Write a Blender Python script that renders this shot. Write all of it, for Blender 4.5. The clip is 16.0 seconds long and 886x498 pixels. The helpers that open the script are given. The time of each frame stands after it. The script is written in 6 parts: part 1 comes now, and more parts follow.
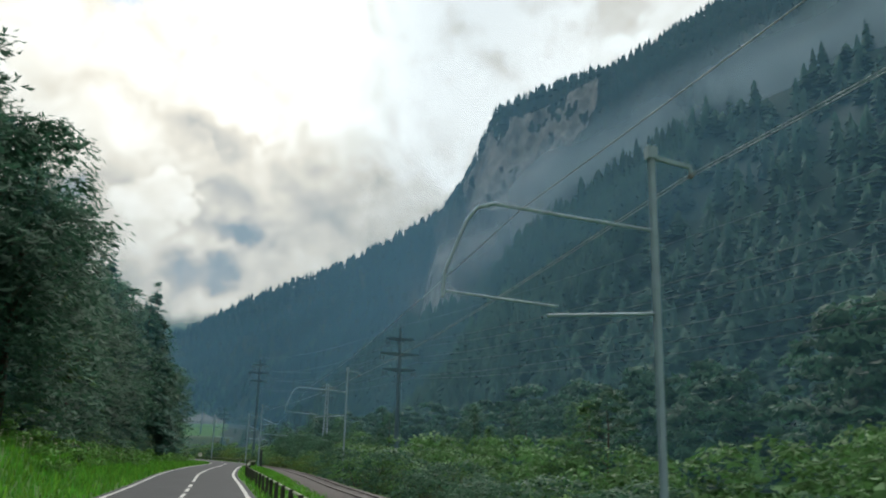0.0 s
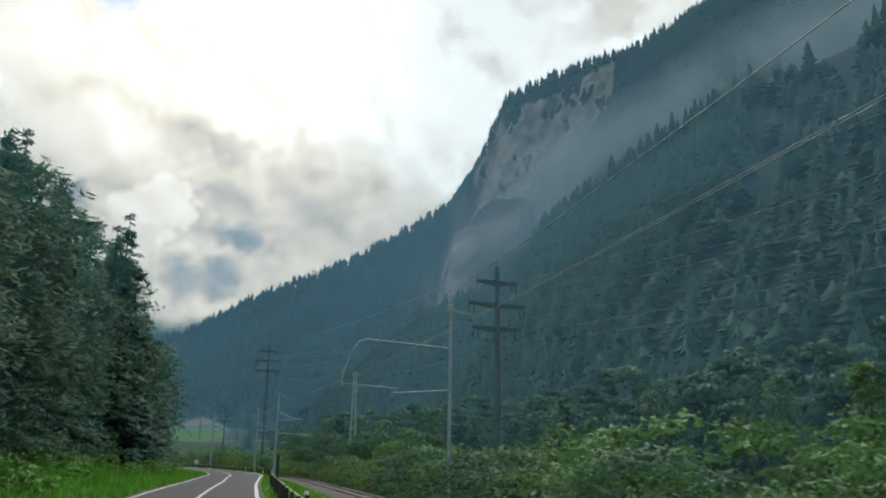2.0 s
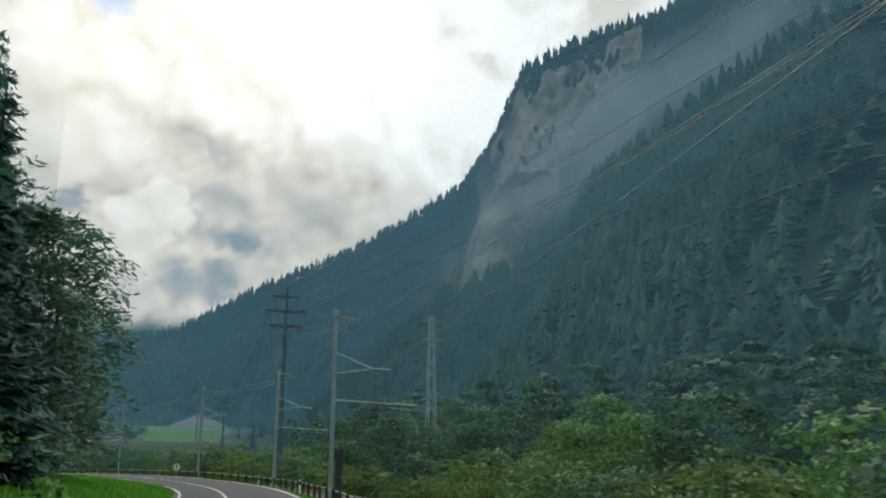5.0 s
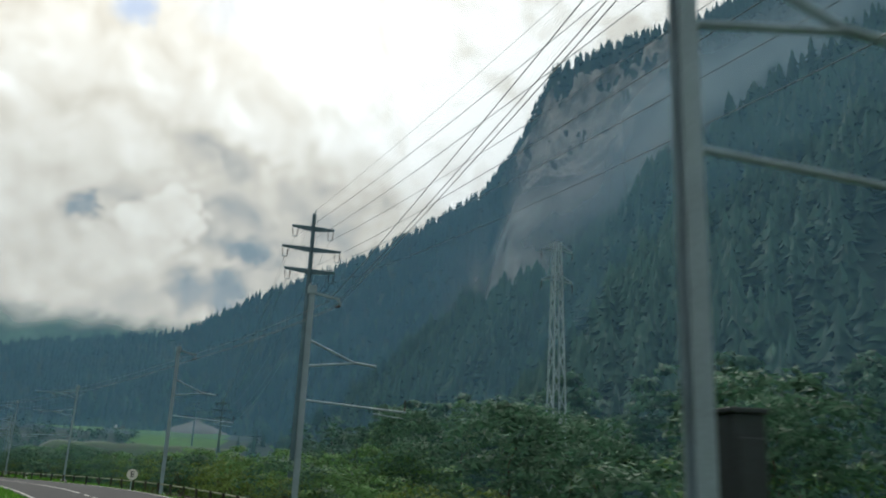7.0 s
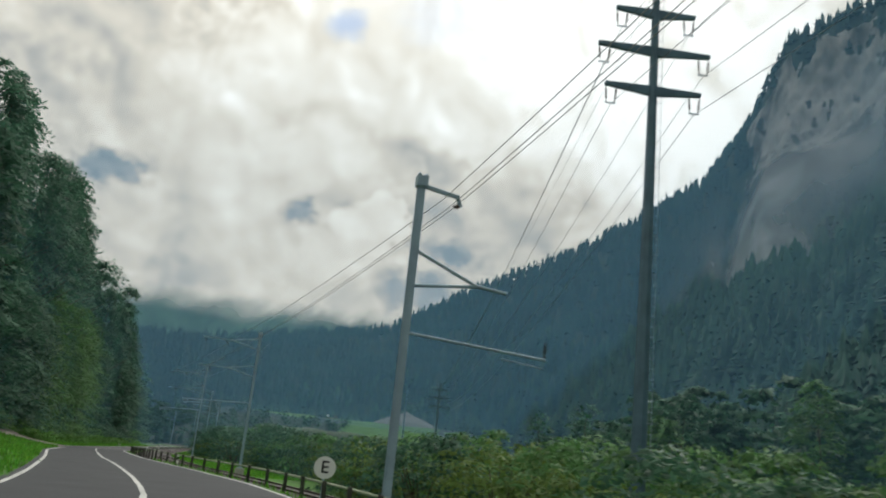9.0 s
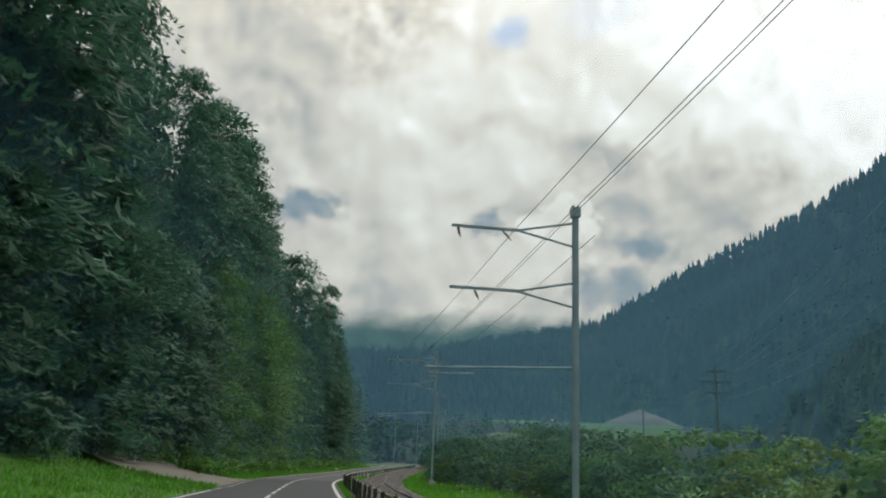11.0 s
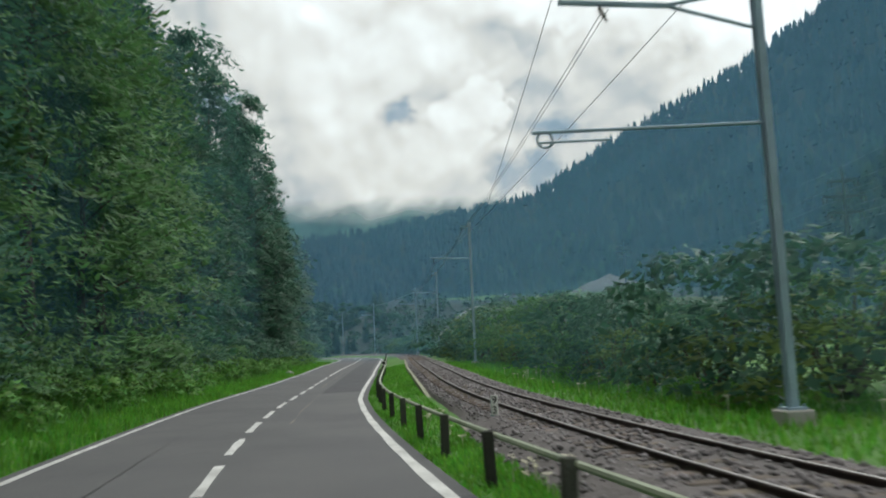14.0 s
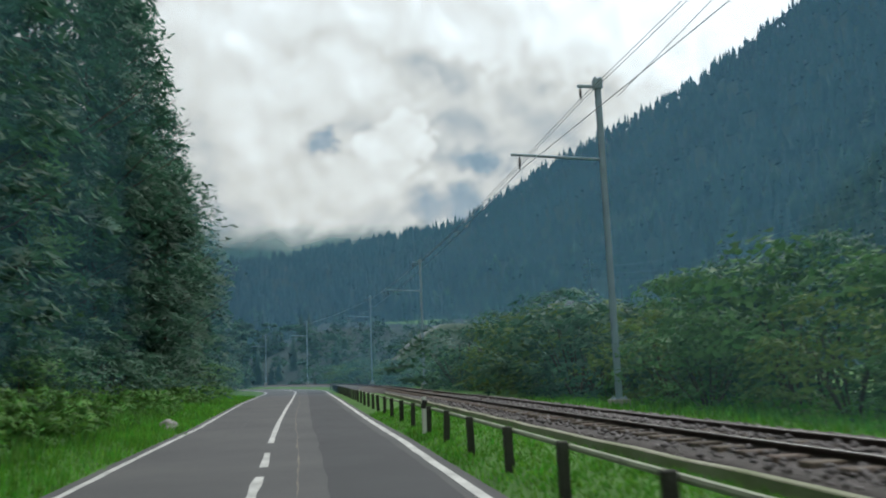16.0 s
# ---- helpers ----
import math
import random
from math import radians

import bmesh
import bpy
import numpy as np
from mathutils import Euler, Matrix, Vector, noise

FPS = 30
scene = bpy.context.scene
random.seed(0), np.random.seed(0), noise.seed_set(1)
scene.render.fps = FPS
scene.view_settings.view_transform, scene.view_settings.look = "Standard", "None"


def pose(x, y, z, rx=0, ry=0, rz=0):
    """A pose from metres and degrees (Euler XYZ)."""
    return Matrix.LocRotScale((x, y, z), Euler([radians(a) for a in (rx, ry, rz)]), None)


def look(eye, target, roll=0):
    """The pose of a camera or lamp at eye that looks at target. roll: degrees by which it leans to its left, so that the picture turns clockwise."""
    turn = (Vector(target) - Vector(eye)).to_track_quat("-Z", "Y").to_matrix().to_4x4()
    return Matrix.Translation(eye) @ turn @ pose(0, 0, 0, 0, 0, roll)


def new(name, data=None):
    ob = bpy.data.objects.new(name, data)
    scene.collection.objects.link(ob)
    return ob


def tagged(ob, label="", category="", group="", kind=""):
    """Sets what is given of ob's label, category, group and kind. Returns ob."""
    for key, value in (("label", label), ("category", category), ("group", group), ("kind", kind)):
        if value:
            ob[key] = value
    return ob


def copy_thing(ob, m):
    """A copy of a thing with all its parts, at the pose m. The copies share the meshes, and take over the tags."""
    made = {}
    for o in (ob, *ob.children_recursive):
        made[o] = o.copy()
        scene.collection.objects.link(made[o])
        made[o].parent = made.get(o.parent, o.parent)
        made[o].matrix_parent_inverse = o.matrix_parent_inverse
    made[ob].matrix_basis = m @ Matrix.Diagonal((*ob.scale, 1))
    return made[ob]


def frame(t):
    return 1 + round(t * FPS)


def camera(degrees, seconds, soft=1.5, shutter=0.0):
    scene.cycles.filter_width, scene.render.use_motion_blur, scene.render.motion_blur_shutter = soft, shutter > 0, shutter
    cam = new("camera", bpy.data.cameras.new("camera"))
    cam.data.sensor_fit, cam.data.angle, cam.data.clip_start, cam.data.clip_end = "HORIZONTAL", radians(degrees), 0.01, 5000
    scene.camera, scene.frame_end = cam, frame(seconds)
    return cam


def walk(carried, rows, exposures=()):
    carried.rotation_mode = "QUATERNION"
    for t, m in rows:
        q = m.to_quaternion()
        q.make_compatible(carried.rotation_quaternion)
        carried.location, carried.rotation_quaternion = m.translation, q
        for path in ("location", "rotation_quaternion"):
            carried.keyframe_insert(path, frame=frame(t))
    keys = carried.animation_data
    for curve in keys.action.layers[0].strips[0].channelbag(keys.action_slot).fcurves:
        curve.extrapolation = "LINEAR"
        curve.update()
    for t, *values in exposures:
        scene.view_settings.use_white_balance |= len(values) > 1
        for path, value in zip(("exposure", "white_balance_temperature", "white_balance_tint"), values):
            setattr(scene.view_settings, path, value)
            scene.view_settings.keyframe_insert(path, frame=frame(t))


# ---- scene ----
cam = camera(56.4, 16.0, soft=2.0, shutter=0.2)
PATH = [
    (0, (5.10, -19.11, 1.59), (4.97, 0.28, 6.47), 1.46),
    (0.5, (2.55, -9.57, 1.60), (2.53, 9.90, 6.18), 0.76),
    (1, (-0.00, 0.00, 1.60), (0.06, 19.43, 6.33), 0.63),
    (1.5, (-2.56, 9.64, 1.60), (-2.63, 29.05, 6.44), 0.90),
    (2, (-5.16, 19.40, 1.59), (-5.26, 38.77, 6.56), 0.91),
    (2.5, (-7.83, 29.21, 1.59), (-7.96, 48.55, 6.68), 0.93),
    (3, (-10.46, 39.10, 1.61), (-10.75, 58.45, 6.65), 0.55),
    (3.5, (-12.93, 49.07, 1.63), (-13.18, 68.46, 6.54), -0.73),
    (4, (-15.32, 59.03, 1.62), (-15.50, 78.43, 6.48), -0.94),
    (4.5, (-17.63, 68.94, 1.58), (-17.74, 88.33, 6.47), -0.59),
    (5, (-19.85, 78.73, 1.53), (-19.91, 98.10, 6.48), 0.02),
    (5.5, (-22.00, 88.35, 1.46), (-22.02, 107.70, 6.52), 0.76),
    (6, (-24.07, 97.77, 1.40), (-24.08, 117.08, 6.57), 1.48),
    (6.5, (-26.07, 106.91, 1.34), (-26.11, 126.20, 6.63), 1.84),
    (7, (-28.23, 115.97, 1.28), (-28.52, 135.23, 6.67), 2.50),
    (7.5, (-30.68, 124.99, 1.22), (-32.10, 144.19, 6.65), 4.14),
    (8, (-33.34, 133.76, 1.19), (-35.24, 152.94, 6.54), 4.67),
    (8.5, (-36.73, 142.93, 1.13), (-40.01, 161.95, 6.37), 5.28),
    (9, (-40.59, 151.79, 1.14), (-45.64, 170.46, 6.24), 5.98),
    (9.5, (-45.04, 160.28, 1.22), (-51.01, 178.69, 6.29), 6.30),
    (10, (-50.10, 168.46, 1.30), (-58.15, 186.10, 6.21), 5.87),
    (10.5, (-55.55, 176.49, 1.34), (-64.59, 193.64, 6.25), 4.03),
    (11, (-61.29, 184.39, 1.35), (-70.58, 201.41, 6.27), 2.27),
    (11.5, (-67.23, 192.22, 1.33), (-76.31, 209.38, 6.14), 1.12),
    (12, (-73.26, 200.01, 1.28), (-81.96, 217.47, 5.71), 0.49),
    (12.5, (-79.28, 207.82, 1.22), (-87.70, 225.59, 4.85), 0.06),
    (13, (-85.18, 215.66, 1.15), (-93.67, 233.63, 3.39), -0.66),
    (13.5, (-91.02, 223.54, 1.07), (-99.26, 241.64, 3.22), -1.59),
    (14, (-96.79, 231.49, 0.97), (-104.50, 249.80, 3.27), -2.57),
    (14.5, (-102.44, 239.59, 0.87), (-109.72, 258.04, 3.44), -3.31),
    (15, (-107.85, 247.92, 0.75), (-114.52, 266.55, 3.61), -2.90),
    (15.5, (-112.88, 256.48, 0.68), (-119.32, 275.17, 3.68), -1.93),
    (16, (-117.67, 265.12, 0.63), (-123.55, 284.00, 3.60), -2.27),
]
walk(cam, [(t, look(eye, target, roll)) for t, eye, target, roll in PATH], [(0.0, 0.40, 6250, 6), (4.0, 0.36, 6270, 6), (8.0, 0.25, 6350, 6), (12.3, 0.30, 6350, 6), (13.5, 0.60, 6170, 6), (14.5, 0.58, 6060, 6), (15.1, 0.48, 6010, 6), (16.0, 0.47, 5960, 6)])

# ---- sky and light ----
SUN_AZ, SUN_EL = 12.0, 38.0     # degrees right of +y, degrees up


def sky_world():
    w = bpy.data.worlds.new("overcast_sky")
    w.use_nodes = True
    nt = w.node_tree
    nt.nodes.clear()
    N, L = nt.nodes.new, nt.links.new
    out, bg = N("ShaderNodeOutputWorld"), N("ShaderNodeBackground")
    L(bg.outputs[0], out.inputs[0])
    tc = N("ShaderNodeTexCoord")
    sky = N("ShaderNodeTexSky")
    sky.sky_type, sky.sun_disc = "NISHITA", False
    sky.sun_elevation, sky.sun_rotation = radians(SUN_EL), radians(SUN_AZ)
    blue = N("ShaderNodeVectorMath")
    blue.operation = "SCALE"
    blue.inputs["Scale"].default_value = 0.06
    L(sky.outputs[0], blue.inputs[0])

    def noise_tex(scale, detail, dist, sx=(1, 1, 1), off=(0, 0, 0)):
        mp = N("ShaderNodeMapping")
        mp.inputs["Scale"].default_value = sx
        mp.inputs["Location"].default_value = off
        L(tc.outputs["Generated"], mp.inputs[0])
        n = N("ShaderNodeTexNoise")
        n.inputs["Scale"].default_value, n.inputs["Detail"].default_value, n.inputs["Distortion"].default_value = scale, detail, dist
        n.inputs["Roughness"].default_value = 0.6
        L(mp.outputs[0], n.inputs["Vector"])
        return n

    def mth(op, a, b=None, c=None, clamp=False):
        m = N("ShaderNodeMath")
        m.operation, m.use_clamp = op, clamp
        for k, v in enumerate((a, b, c)):
            if v is None:
                continue
            if isinstance(v, (int, float)):
                m.inputs[k].default_value = v
            else:
                L(v, m.inputs[k])
        return m.outputs[0]

    # bearing (degrees right of +y) and height (degrees) of the direction, frayed by drifting noise
    sep = N("ShaderNodeSeparateXYZ")
    L(tc.outputs["Generated"], sep.inputs[0])
    azim = mth("MULTIPLY", mth("ARCTAN2", sep.outputs["X"], sep.outputs["Y"]), 57.2958)
    elev = mth("MULTIPLY", mth("ARCSINE", sep.outputs["Z"]), 57.2958)
    wide = noise_tex(7.0, 3, 0.0, (1, 1, 1.3), (4.0, 1.0, 2.0))
    curl = noise_tex(20.0, 7, 0.15, (1, 1, 1.15), (2.2, 3.1, 0.4))
    grain = noise_tex(60.0, 6, 0.15, (1, 1, 1.1), (1.2, 0.1, 3.4))
    wsep = N("ShaderNodeSeparateColor")
    L(wide.outputs["Color"], wsep.inputs[0])
    csep = N("ShaderNodeSeparateColor")
    L(curl.outputs["Color"], csep.inputs[0])
    waz = mth("ADD", mth("MULTIPLY_ADD", wsep.outputs[0], 3.2, azim), mth("MULTIPLY_ADD", csep.outputs[0], 3.4, -3.3))
    wel = mth("ADD", mth("MULTIPLY_ADD", wsep.outputs[1], 2.0, elev), mth("MULTIPLY_ADD", csep.outputs[1], 2.4, -2.2))

    fray = mth("ADD", mth("MULTIPLY_ADD", curl.outputs["Fac"], 2.2, -1.1), mth("MULTIPLY_ADD", grain.outputs["Fac"], 1.1, -0.55))

    def oval(az, el, ra, re, soft, torn=1.0):
        """1 inside a frayed oval of the sky, 0 outside."""
        p = mth("MULTIPLY_ADD", waz, 1.0 / ra, -az / ra)
        q = mth("MULTIPLY_ADD", wel, 1.0 / re, -el / re)
        d = mth("ADD", mth("SQRT", mth("MULTIPLY_ADD", p, p, mth("MULTIPLY", q, q))), mth("MULTIPLY", fray, torn))
        mr = N("ShaderNodeMapRange")
        mr.interpolation_type = "SMOOTHSTEP"
        mr.inputs["From Min"].default_value, mr.inputs["From Max"].default_value = 1.0 - soft * 0.5, 1.0 + soft
        mr.inputs["To Min"].default_value, mr.inputs["To Max"].default_value = 1, 0
        L(d, mr.inputs["Value"])
        return mr.outputs[0]

    def billow(off):
        """Rolling cloud relief, shifted by off."""
        sh = N("ShaderNodeVectorMath")
        L(tc.outputs["Generated"], sh.inputs[0])
        sh.inputs[1].default_value = off
        n = N("ShaderNodeTexNoise")
        n.inputs["Scale"].default_value, n.inputs["Detail"].default_value = 13.0, 5.0
        n.inputs["Roughness"].default_value, n.inputs["Distortion"].default_value = 0.5, 0.35
        L(sh.outputs[0], n.inputs["Vector"])
        return n.outputs["Fac"]

    # the deck: brighter upwards, whitest below the sun, then the banks and gaps from back to front
    ramp_up = N("ShaderNodeMapRange")
    ramp_up.interpolation_type = "SMOOTHSTEP"
    ramp_up.inputs["From Min"].default_value, ramp_up.inputs["From Max"].default_value = 10, 30
    ramp_up.inputs["To Min"].default_value, ramp_up.inputs["To Max"].default_value = 0.485, 0.73
    L(wel, ramp_up.inputs["Value"])
    lum = ramp_up.outputs[0]
    BACK = ((3.0, 29.0, 11.0, 9.0, 1.05, 1.5, 0.95), (4.0, 44.0, 30.0, 13.0, 0.9, 0.8, 0.7), (-44.0, 27.0, 9.0, 6.0, 0.36, 0.9, 0.8),
            (-30.3, 24.5, 2.9, 1.5, 0.9, 1.0, 0.9), (-35.0, 20.5, 4.5, 2.4, 0.52, 0.7, 0.8), (-13.5, 17.0, 7.0, 2.6, 0.31, 1.0, 0.8),
            (-18.0, 20.5, 3.0, 1.1, 0.22, 1.0, 0.85), (-22.5, 17.4, 2.6, 0.8, 0.26, 1.0, 0.7), (12.1, 29.8, 1.7, 1.2, 0.50, 0.7, 0.6))
    BACK += ((-26.5, 21.0, 6.5, 3.6, 0.70, 0.9, 0.8),)
    GAPS = ((-14.9, 14.5, 1.5, 0.7, 0.04, 0.8, 0.85), (-11.2, 14.0, 0.9, 0.6, 0.12, 1.0, 0.75), (-17.4, 11.4, 2.6, 1.1, 0.07, 0.8, 0.85),
            (-24.9, 15.9, 1.3, 0.8, 0.02, 0.8, 0.9), (-38.6, 16.6, 2.0, 1.0, 0.02, 0.8, 0.9), (-33.0, 10.7, 1.9, 0.7, 0.16, 1.2, 0.7))
    FRONT = ((-19.5, 18.2, 2.0, 1.1, 0.50, 0.35, 0.85), (-13.4, 18.6, 1.5, 1.2, 0.50, 0.8, 0.6), (-21.2, 15.1, 2.1, 1.7, 0.56, 0.3, 0.95), (-22.6, 12.4, 3.4, 1.7, 0.47, 0.45, 0.9),
             (-28.3, 12.6, 3.6, 2.2, 0.54, 0.6, 0.8), (-30.0, 17.0, 3.4, 2.0, 0.62, 0.5, 0.7), (-12.9, 12.2, 1.6, 0.8, 0.46, 0.5, 0.85), (-36.0, 14.4, 2.2, 1.0, 0.54, 0.4, 0.8), (-20.6, 15.6, 1.8, 1.2, 0.70, 0.25, 0.9), (-19.6, 17.6, 1.0, 0.7, 0.72, 0.25, 0.85))
    for az, el, ra, re, tone, soft, k in BACK + GAPS + FRONT:
        m = mth("MULTIPLY", oval(az, el, ra, re, soft), k)
        lum = mth("MULTIPLY_ADD", m, mth("SUBTRACT", tone, lum), lum)
    # rounded heads that stand out crisply
    for az, el, ra, re, tone, k in ((-18.4, 19.7, 1.5, 1.2, 0.58, 0.6), (-24.8, 13.4, 3.8, 1.8, 0.58, 0.75), (-20.6, 15.9, 2.3, 2.0, 0.74, 0.95), (-22.6, 13.4, 2.6, 1.4, 0.62, 0.8)):
        m = mth("MULTIPLY", oval(az, el, ra, re, 0.2, 0.55), k)
        lum = mth("MULTIPLY_ADD", m, mth("SUBTRACT", tone, lum), lum)
    relief = mth("SUBTRACT", billow((0.3, 0.2, 0.1)), billow((0.312, 0.2, 0.116)))
    lum = mth("MULTIPLY_ADD", relief, 0.9, lum)
    lum = mth("MULTIPLY_ADD", mth("SUBTRACT", curl.outputs["Fac"], 0.5), 0.24, lum)
    lum = mth("MULTIPLY_ADD", mth("SUBTRACT", wide.outputs["Fac"], 0.46), 0.16, lum)
    lum = mth("MULTIPLY_ADD", mth("SUBTRACT", grain.outputs["Fac"], 0.5), 0.16, lum)
    ramp = N("ShaderNodeValToRGB")
    e = ramp.color_ramp.elements
    e[0].position, e[0].color = 0.02, (0.125, 0.150, 0.165, 1)
    e[1].position, e[1].color = 1.0, (0.58, 0.58, 0.565, 1)
    for p, c in ((0.16, (0.180, 0.190, 0.194, 1)), (0.28, (0.236, 0.228, 0.211, 1)), (0.40, (0.295, 0.276, 0.245, 1)), (0.52, (0.352, 0.324, 0.279, 1)), (0.66, (0.408, 0.384, 0.341, 1)), (0.80, (0.455, 0.438, 0.402, 1))):
        k = e.new(p)
        k.color = c
    L(lum, ramp.inputs[0])
    # openings in the deck where the blue sky shows
    hole = mth("MULTIPLY_ADD", oval(-16.3, 30.4, 2.6, 1.4, 1.2), 0.28, mth("MULTIPLY", oval(-24.4, 28.9, 1.0, 0.7, 1.2), 0.75))
    mix = N("ShaderNodeMix")
    mix.data_type = "RGBA"
    L(hole, mix.inputs[0])
    L(ramp.outputs[0], mix.inputs[6])
    L(blue.outputs[0], mix.inputs[7])
    L(mix.outputs[2], bg.inputs[0])
    bg.inputs[1].default_value = 2.1
    scene.world = w


sky_world()
sun = new("sun", bpy.data.lights.new("sun", "SUN"))
sun.data.energy, sun.data.angle, sun.data.color = 1.4, radians(25), (1.0, 0.95, 0.88)
sd = Vector((math.sin(radians(SUN_AZ)) * math.cos(radians(SUN_EL)), math.cos(radians(SUN_AZ)) * math.cos(radians(SUN_EL)), math.sin(radians(SUN_EL))))
sun.matrix_world = look(sd * 100, (0, 0, 0))


# ---- materials ----
def mat(name, col, rough=0.7, vary=0.25, scale=4.0, fine=40.0, bump=0.0, metal=0.0, islands=0.0, col2=None, sub=0.0, objrand=0.0):
    """Principled surface with colour variation at two scales; islands: variation piece by piece."""
    m = bpy.data.materials.new(name)
    m.use_nodes = True
    nt = m.node_tree
    N, L = nt.nodes.new, nt.links.new
    b = nt.nodes["Principled BSDF"]
    tc = N("ShaderNodeTexCoord")
    n1, n2 = N("ShaderNodeTexNoise"), N("ShaderNodeTexNoise")
    n1.inputs["Scale"].default_value, n1.inputs["Detail"].default_value = scale, 4
    n2.inputs["Scale"].default_value, n2.inputs["Detail"].default_value = fine, 3
    for n in (n1, n2):
        L(tc.outputs["Object"], n.inputs["Vector"])
    mx = N("ShaderNodeMix")
    mx.data_type = "RGBA"
    c2 = col2 or tuple(c * (1 - vary) for c in col)
    c1 = col if col2 else tuple(min(1, c * (1 + vary)) for c in col)
    mx.inputs[6].default_value, mx.inputs[7].default_value = (*c1, 1), (*c2, 1)
    ad = N("ShaderNodeMath")
    ad.operation = "MULTIPLY_ADD"
    L(n2.outputs["Fac"], ad.inputs[0])
    ad.inputs[1].default_value = 0.5
    L(n1.outputs["Fac"], ad.inputs[2])
    mr = N("ShaderNodeMapRange")
    mr.inputs["From Min"].default_value, mr.inputs["From Max"].default_value = 0.5, 1.0
    L(ad.outputs[0], mr.inputs["Value"])
    L(mr.outputs[0], mx.inputs[0])
    last = mx.outputs[2]
    if islands or objrand:
        hs = N("ShaderNodeHueSaturation")
        if islands:
            src = N("ShaderNodeNewGeometry").outputs["Random Per Island"]
        else:
            src = N("ShaderNodeObjectInfo").outputs["Random"]
        amt = islands or objrand
        r = N("ShaderNodeMapRange")
        r.inputs["To Min"].default_value, r.inputs["To Max"].default_value = 1 - amt, 1 + amt
        L(src, r.inputs["Value"])
        L(r.outputs[0], hs.inputs["Value"])
        h = N("ShaderNodeMapRange")
        h.inputs["To Min"].default_value, h.inputs["To Max"].default_value = 0.5 - 0.05 * amt, 0.5 + 0.05 * amt
        mlt = N("ShaderNodeMath")
        mlt.operation = "FRACT"
        m7 = N("ShaderNodeMath")
        m7.operation = "MULTIPLY"
        m7.inputs[1].default_value = 7.31
        L(src, m7.inputs[0])
        L(m7.outputs[0], mlt.inputs[0])
        L(mlt.outputs[0], h.inputs["Value"])
        L(h.outputs[0], hs.inputs["Hue"])
        L(last, hs.inputs["Color"])
        last = hs.outputs[0]
    L(last, b.inputs["Base Color"])
    b.inputs["Roughness"].default_value, b.inputs["Metallic"].default_value = rough, metal
    b.inputs["Specular IOR Level"].default_value = 0.3
    if sub:
        tr, ms = N("ShaderNodeBsdfTranslucent"), N("ShaderNodeMixShader")
        ms.inputs[0].default_value = sub
        L(last, tr.inputs[0])
        L(b.outputs[0], ms.inputs[1])
        L(tr.outputs[0], ms.inputs[2])
        L(ms.outputs[0], nt.nodes["Material Output"].inputs[0])
    if bump:
        bp = N("ShaderNodeBump")
        bp.inputs["Strength"].default_value, bp.inputs["Distance"].default_value = bump, 0.03
        L(n2.outputs["Fac"], bp.inputs["Height"])
        L(bp.outputs[0], b.inputs["Normal"])
    return m


M_ASPHALT = mat("asphalt", (0.124, 0.123, 0.125), 0.85, scale=0.35, fine=60, bump=0.25, col2=(0.088, 0.089, 0.094))
M_PATCH = mat("asphalt_patch", (0.076, 0.078, 0.085), 0.85, scale=0.5, fine=70, bump=0.25, col2=(0.056, 0.058, 0.064))
M_PAINT = mat("road_paint", (0.72, 0.72, 0.70), 0.6, scale=1.2, fine=14, bump=0.1, col2=(0.40, 0.40, 0.39))
M_TAR = mat("tar_seal", (0.05, 0.05, 0.052), 0.55, 0.3, 2, 30)
M_GRAVELROAD = mat("gravel_lane", (0.25, 0.23, 0.20), 0.95, scale=0.8, fine=35, bump=0.5, col2=(0.165, 0.152, 0.132))
M_GRASS = mat("grass_ground", (0.080, 0.200, 0.024), 0.9, scale=0.35, fine=12, bump=0.5, col2=(0.045, 0.115, 0.018))
M_MEADOW = mat("meadow", (0.036, 0.130, 0.012), 0.9, scale=0.05, fine=2, bump=0.3, col2=(0.026, 0.090, 0.010))
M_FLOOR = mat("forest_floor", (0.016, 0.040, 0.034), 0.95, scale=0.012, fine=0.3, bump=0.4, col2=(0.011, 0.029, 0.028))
M_BLADE = mat("grass_blades", (0.120, 0.320, 0.034), 0.7, 0.3, 0.5, 8, islands=0.40, sub=0.4)
M_WEED = mat("weeds", (0.105, 0.250, 0.046), 0.7, 0.3, 0.5, 8, islands=0.35, sub=0.35)
M_FLOWER = mat("flower_heads", (0.55, 0.52, 0.40), 0.8, 0.2, 2, 20, islands=0.3)
M_BARK = mat("bark", (0.085, 0.068, 0.052), 0.95, 0.35, 2, 20, bump=0.8)
M_LEAF = mat("leaves", (0.056, 0.140, 0.086), 0.65, 0.5, 0.30, 1.1, islands=0.13, sub=0.40)
M_LEAF_B = mat("leaves_light", (0.090, 0.205, 0.066), 0.65, 0.42, 0.30, 1.1, islands=0.16, sub=0.36)
M_LEAF_Y = mat("leaves_yellowish", (0.120, 0.195, 0.046), 0.65, 0.42, 0.30, 1.1, islands=0.16, sub=0.45)
M_SPRUCE = mat("spruce_needles", (0.054, 0.145, 0.108), 0.75, 0.45, 0.30, 1.1, islands=0.12, sub=0.35)
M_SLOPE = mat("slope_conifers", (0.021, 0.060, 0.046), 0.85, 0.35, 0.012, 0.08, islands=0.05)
# needle green shifted to blue, so distant haze is part of the colour
M_FAR = mat("far_conifers_haze_blue", (0.012, 0.040, 0.046), 0.9, 0.3, 0.008, 0.05, islands=0.04)
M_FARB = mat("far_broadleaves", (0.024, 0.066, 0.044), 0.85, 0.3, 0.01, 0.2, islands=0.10)
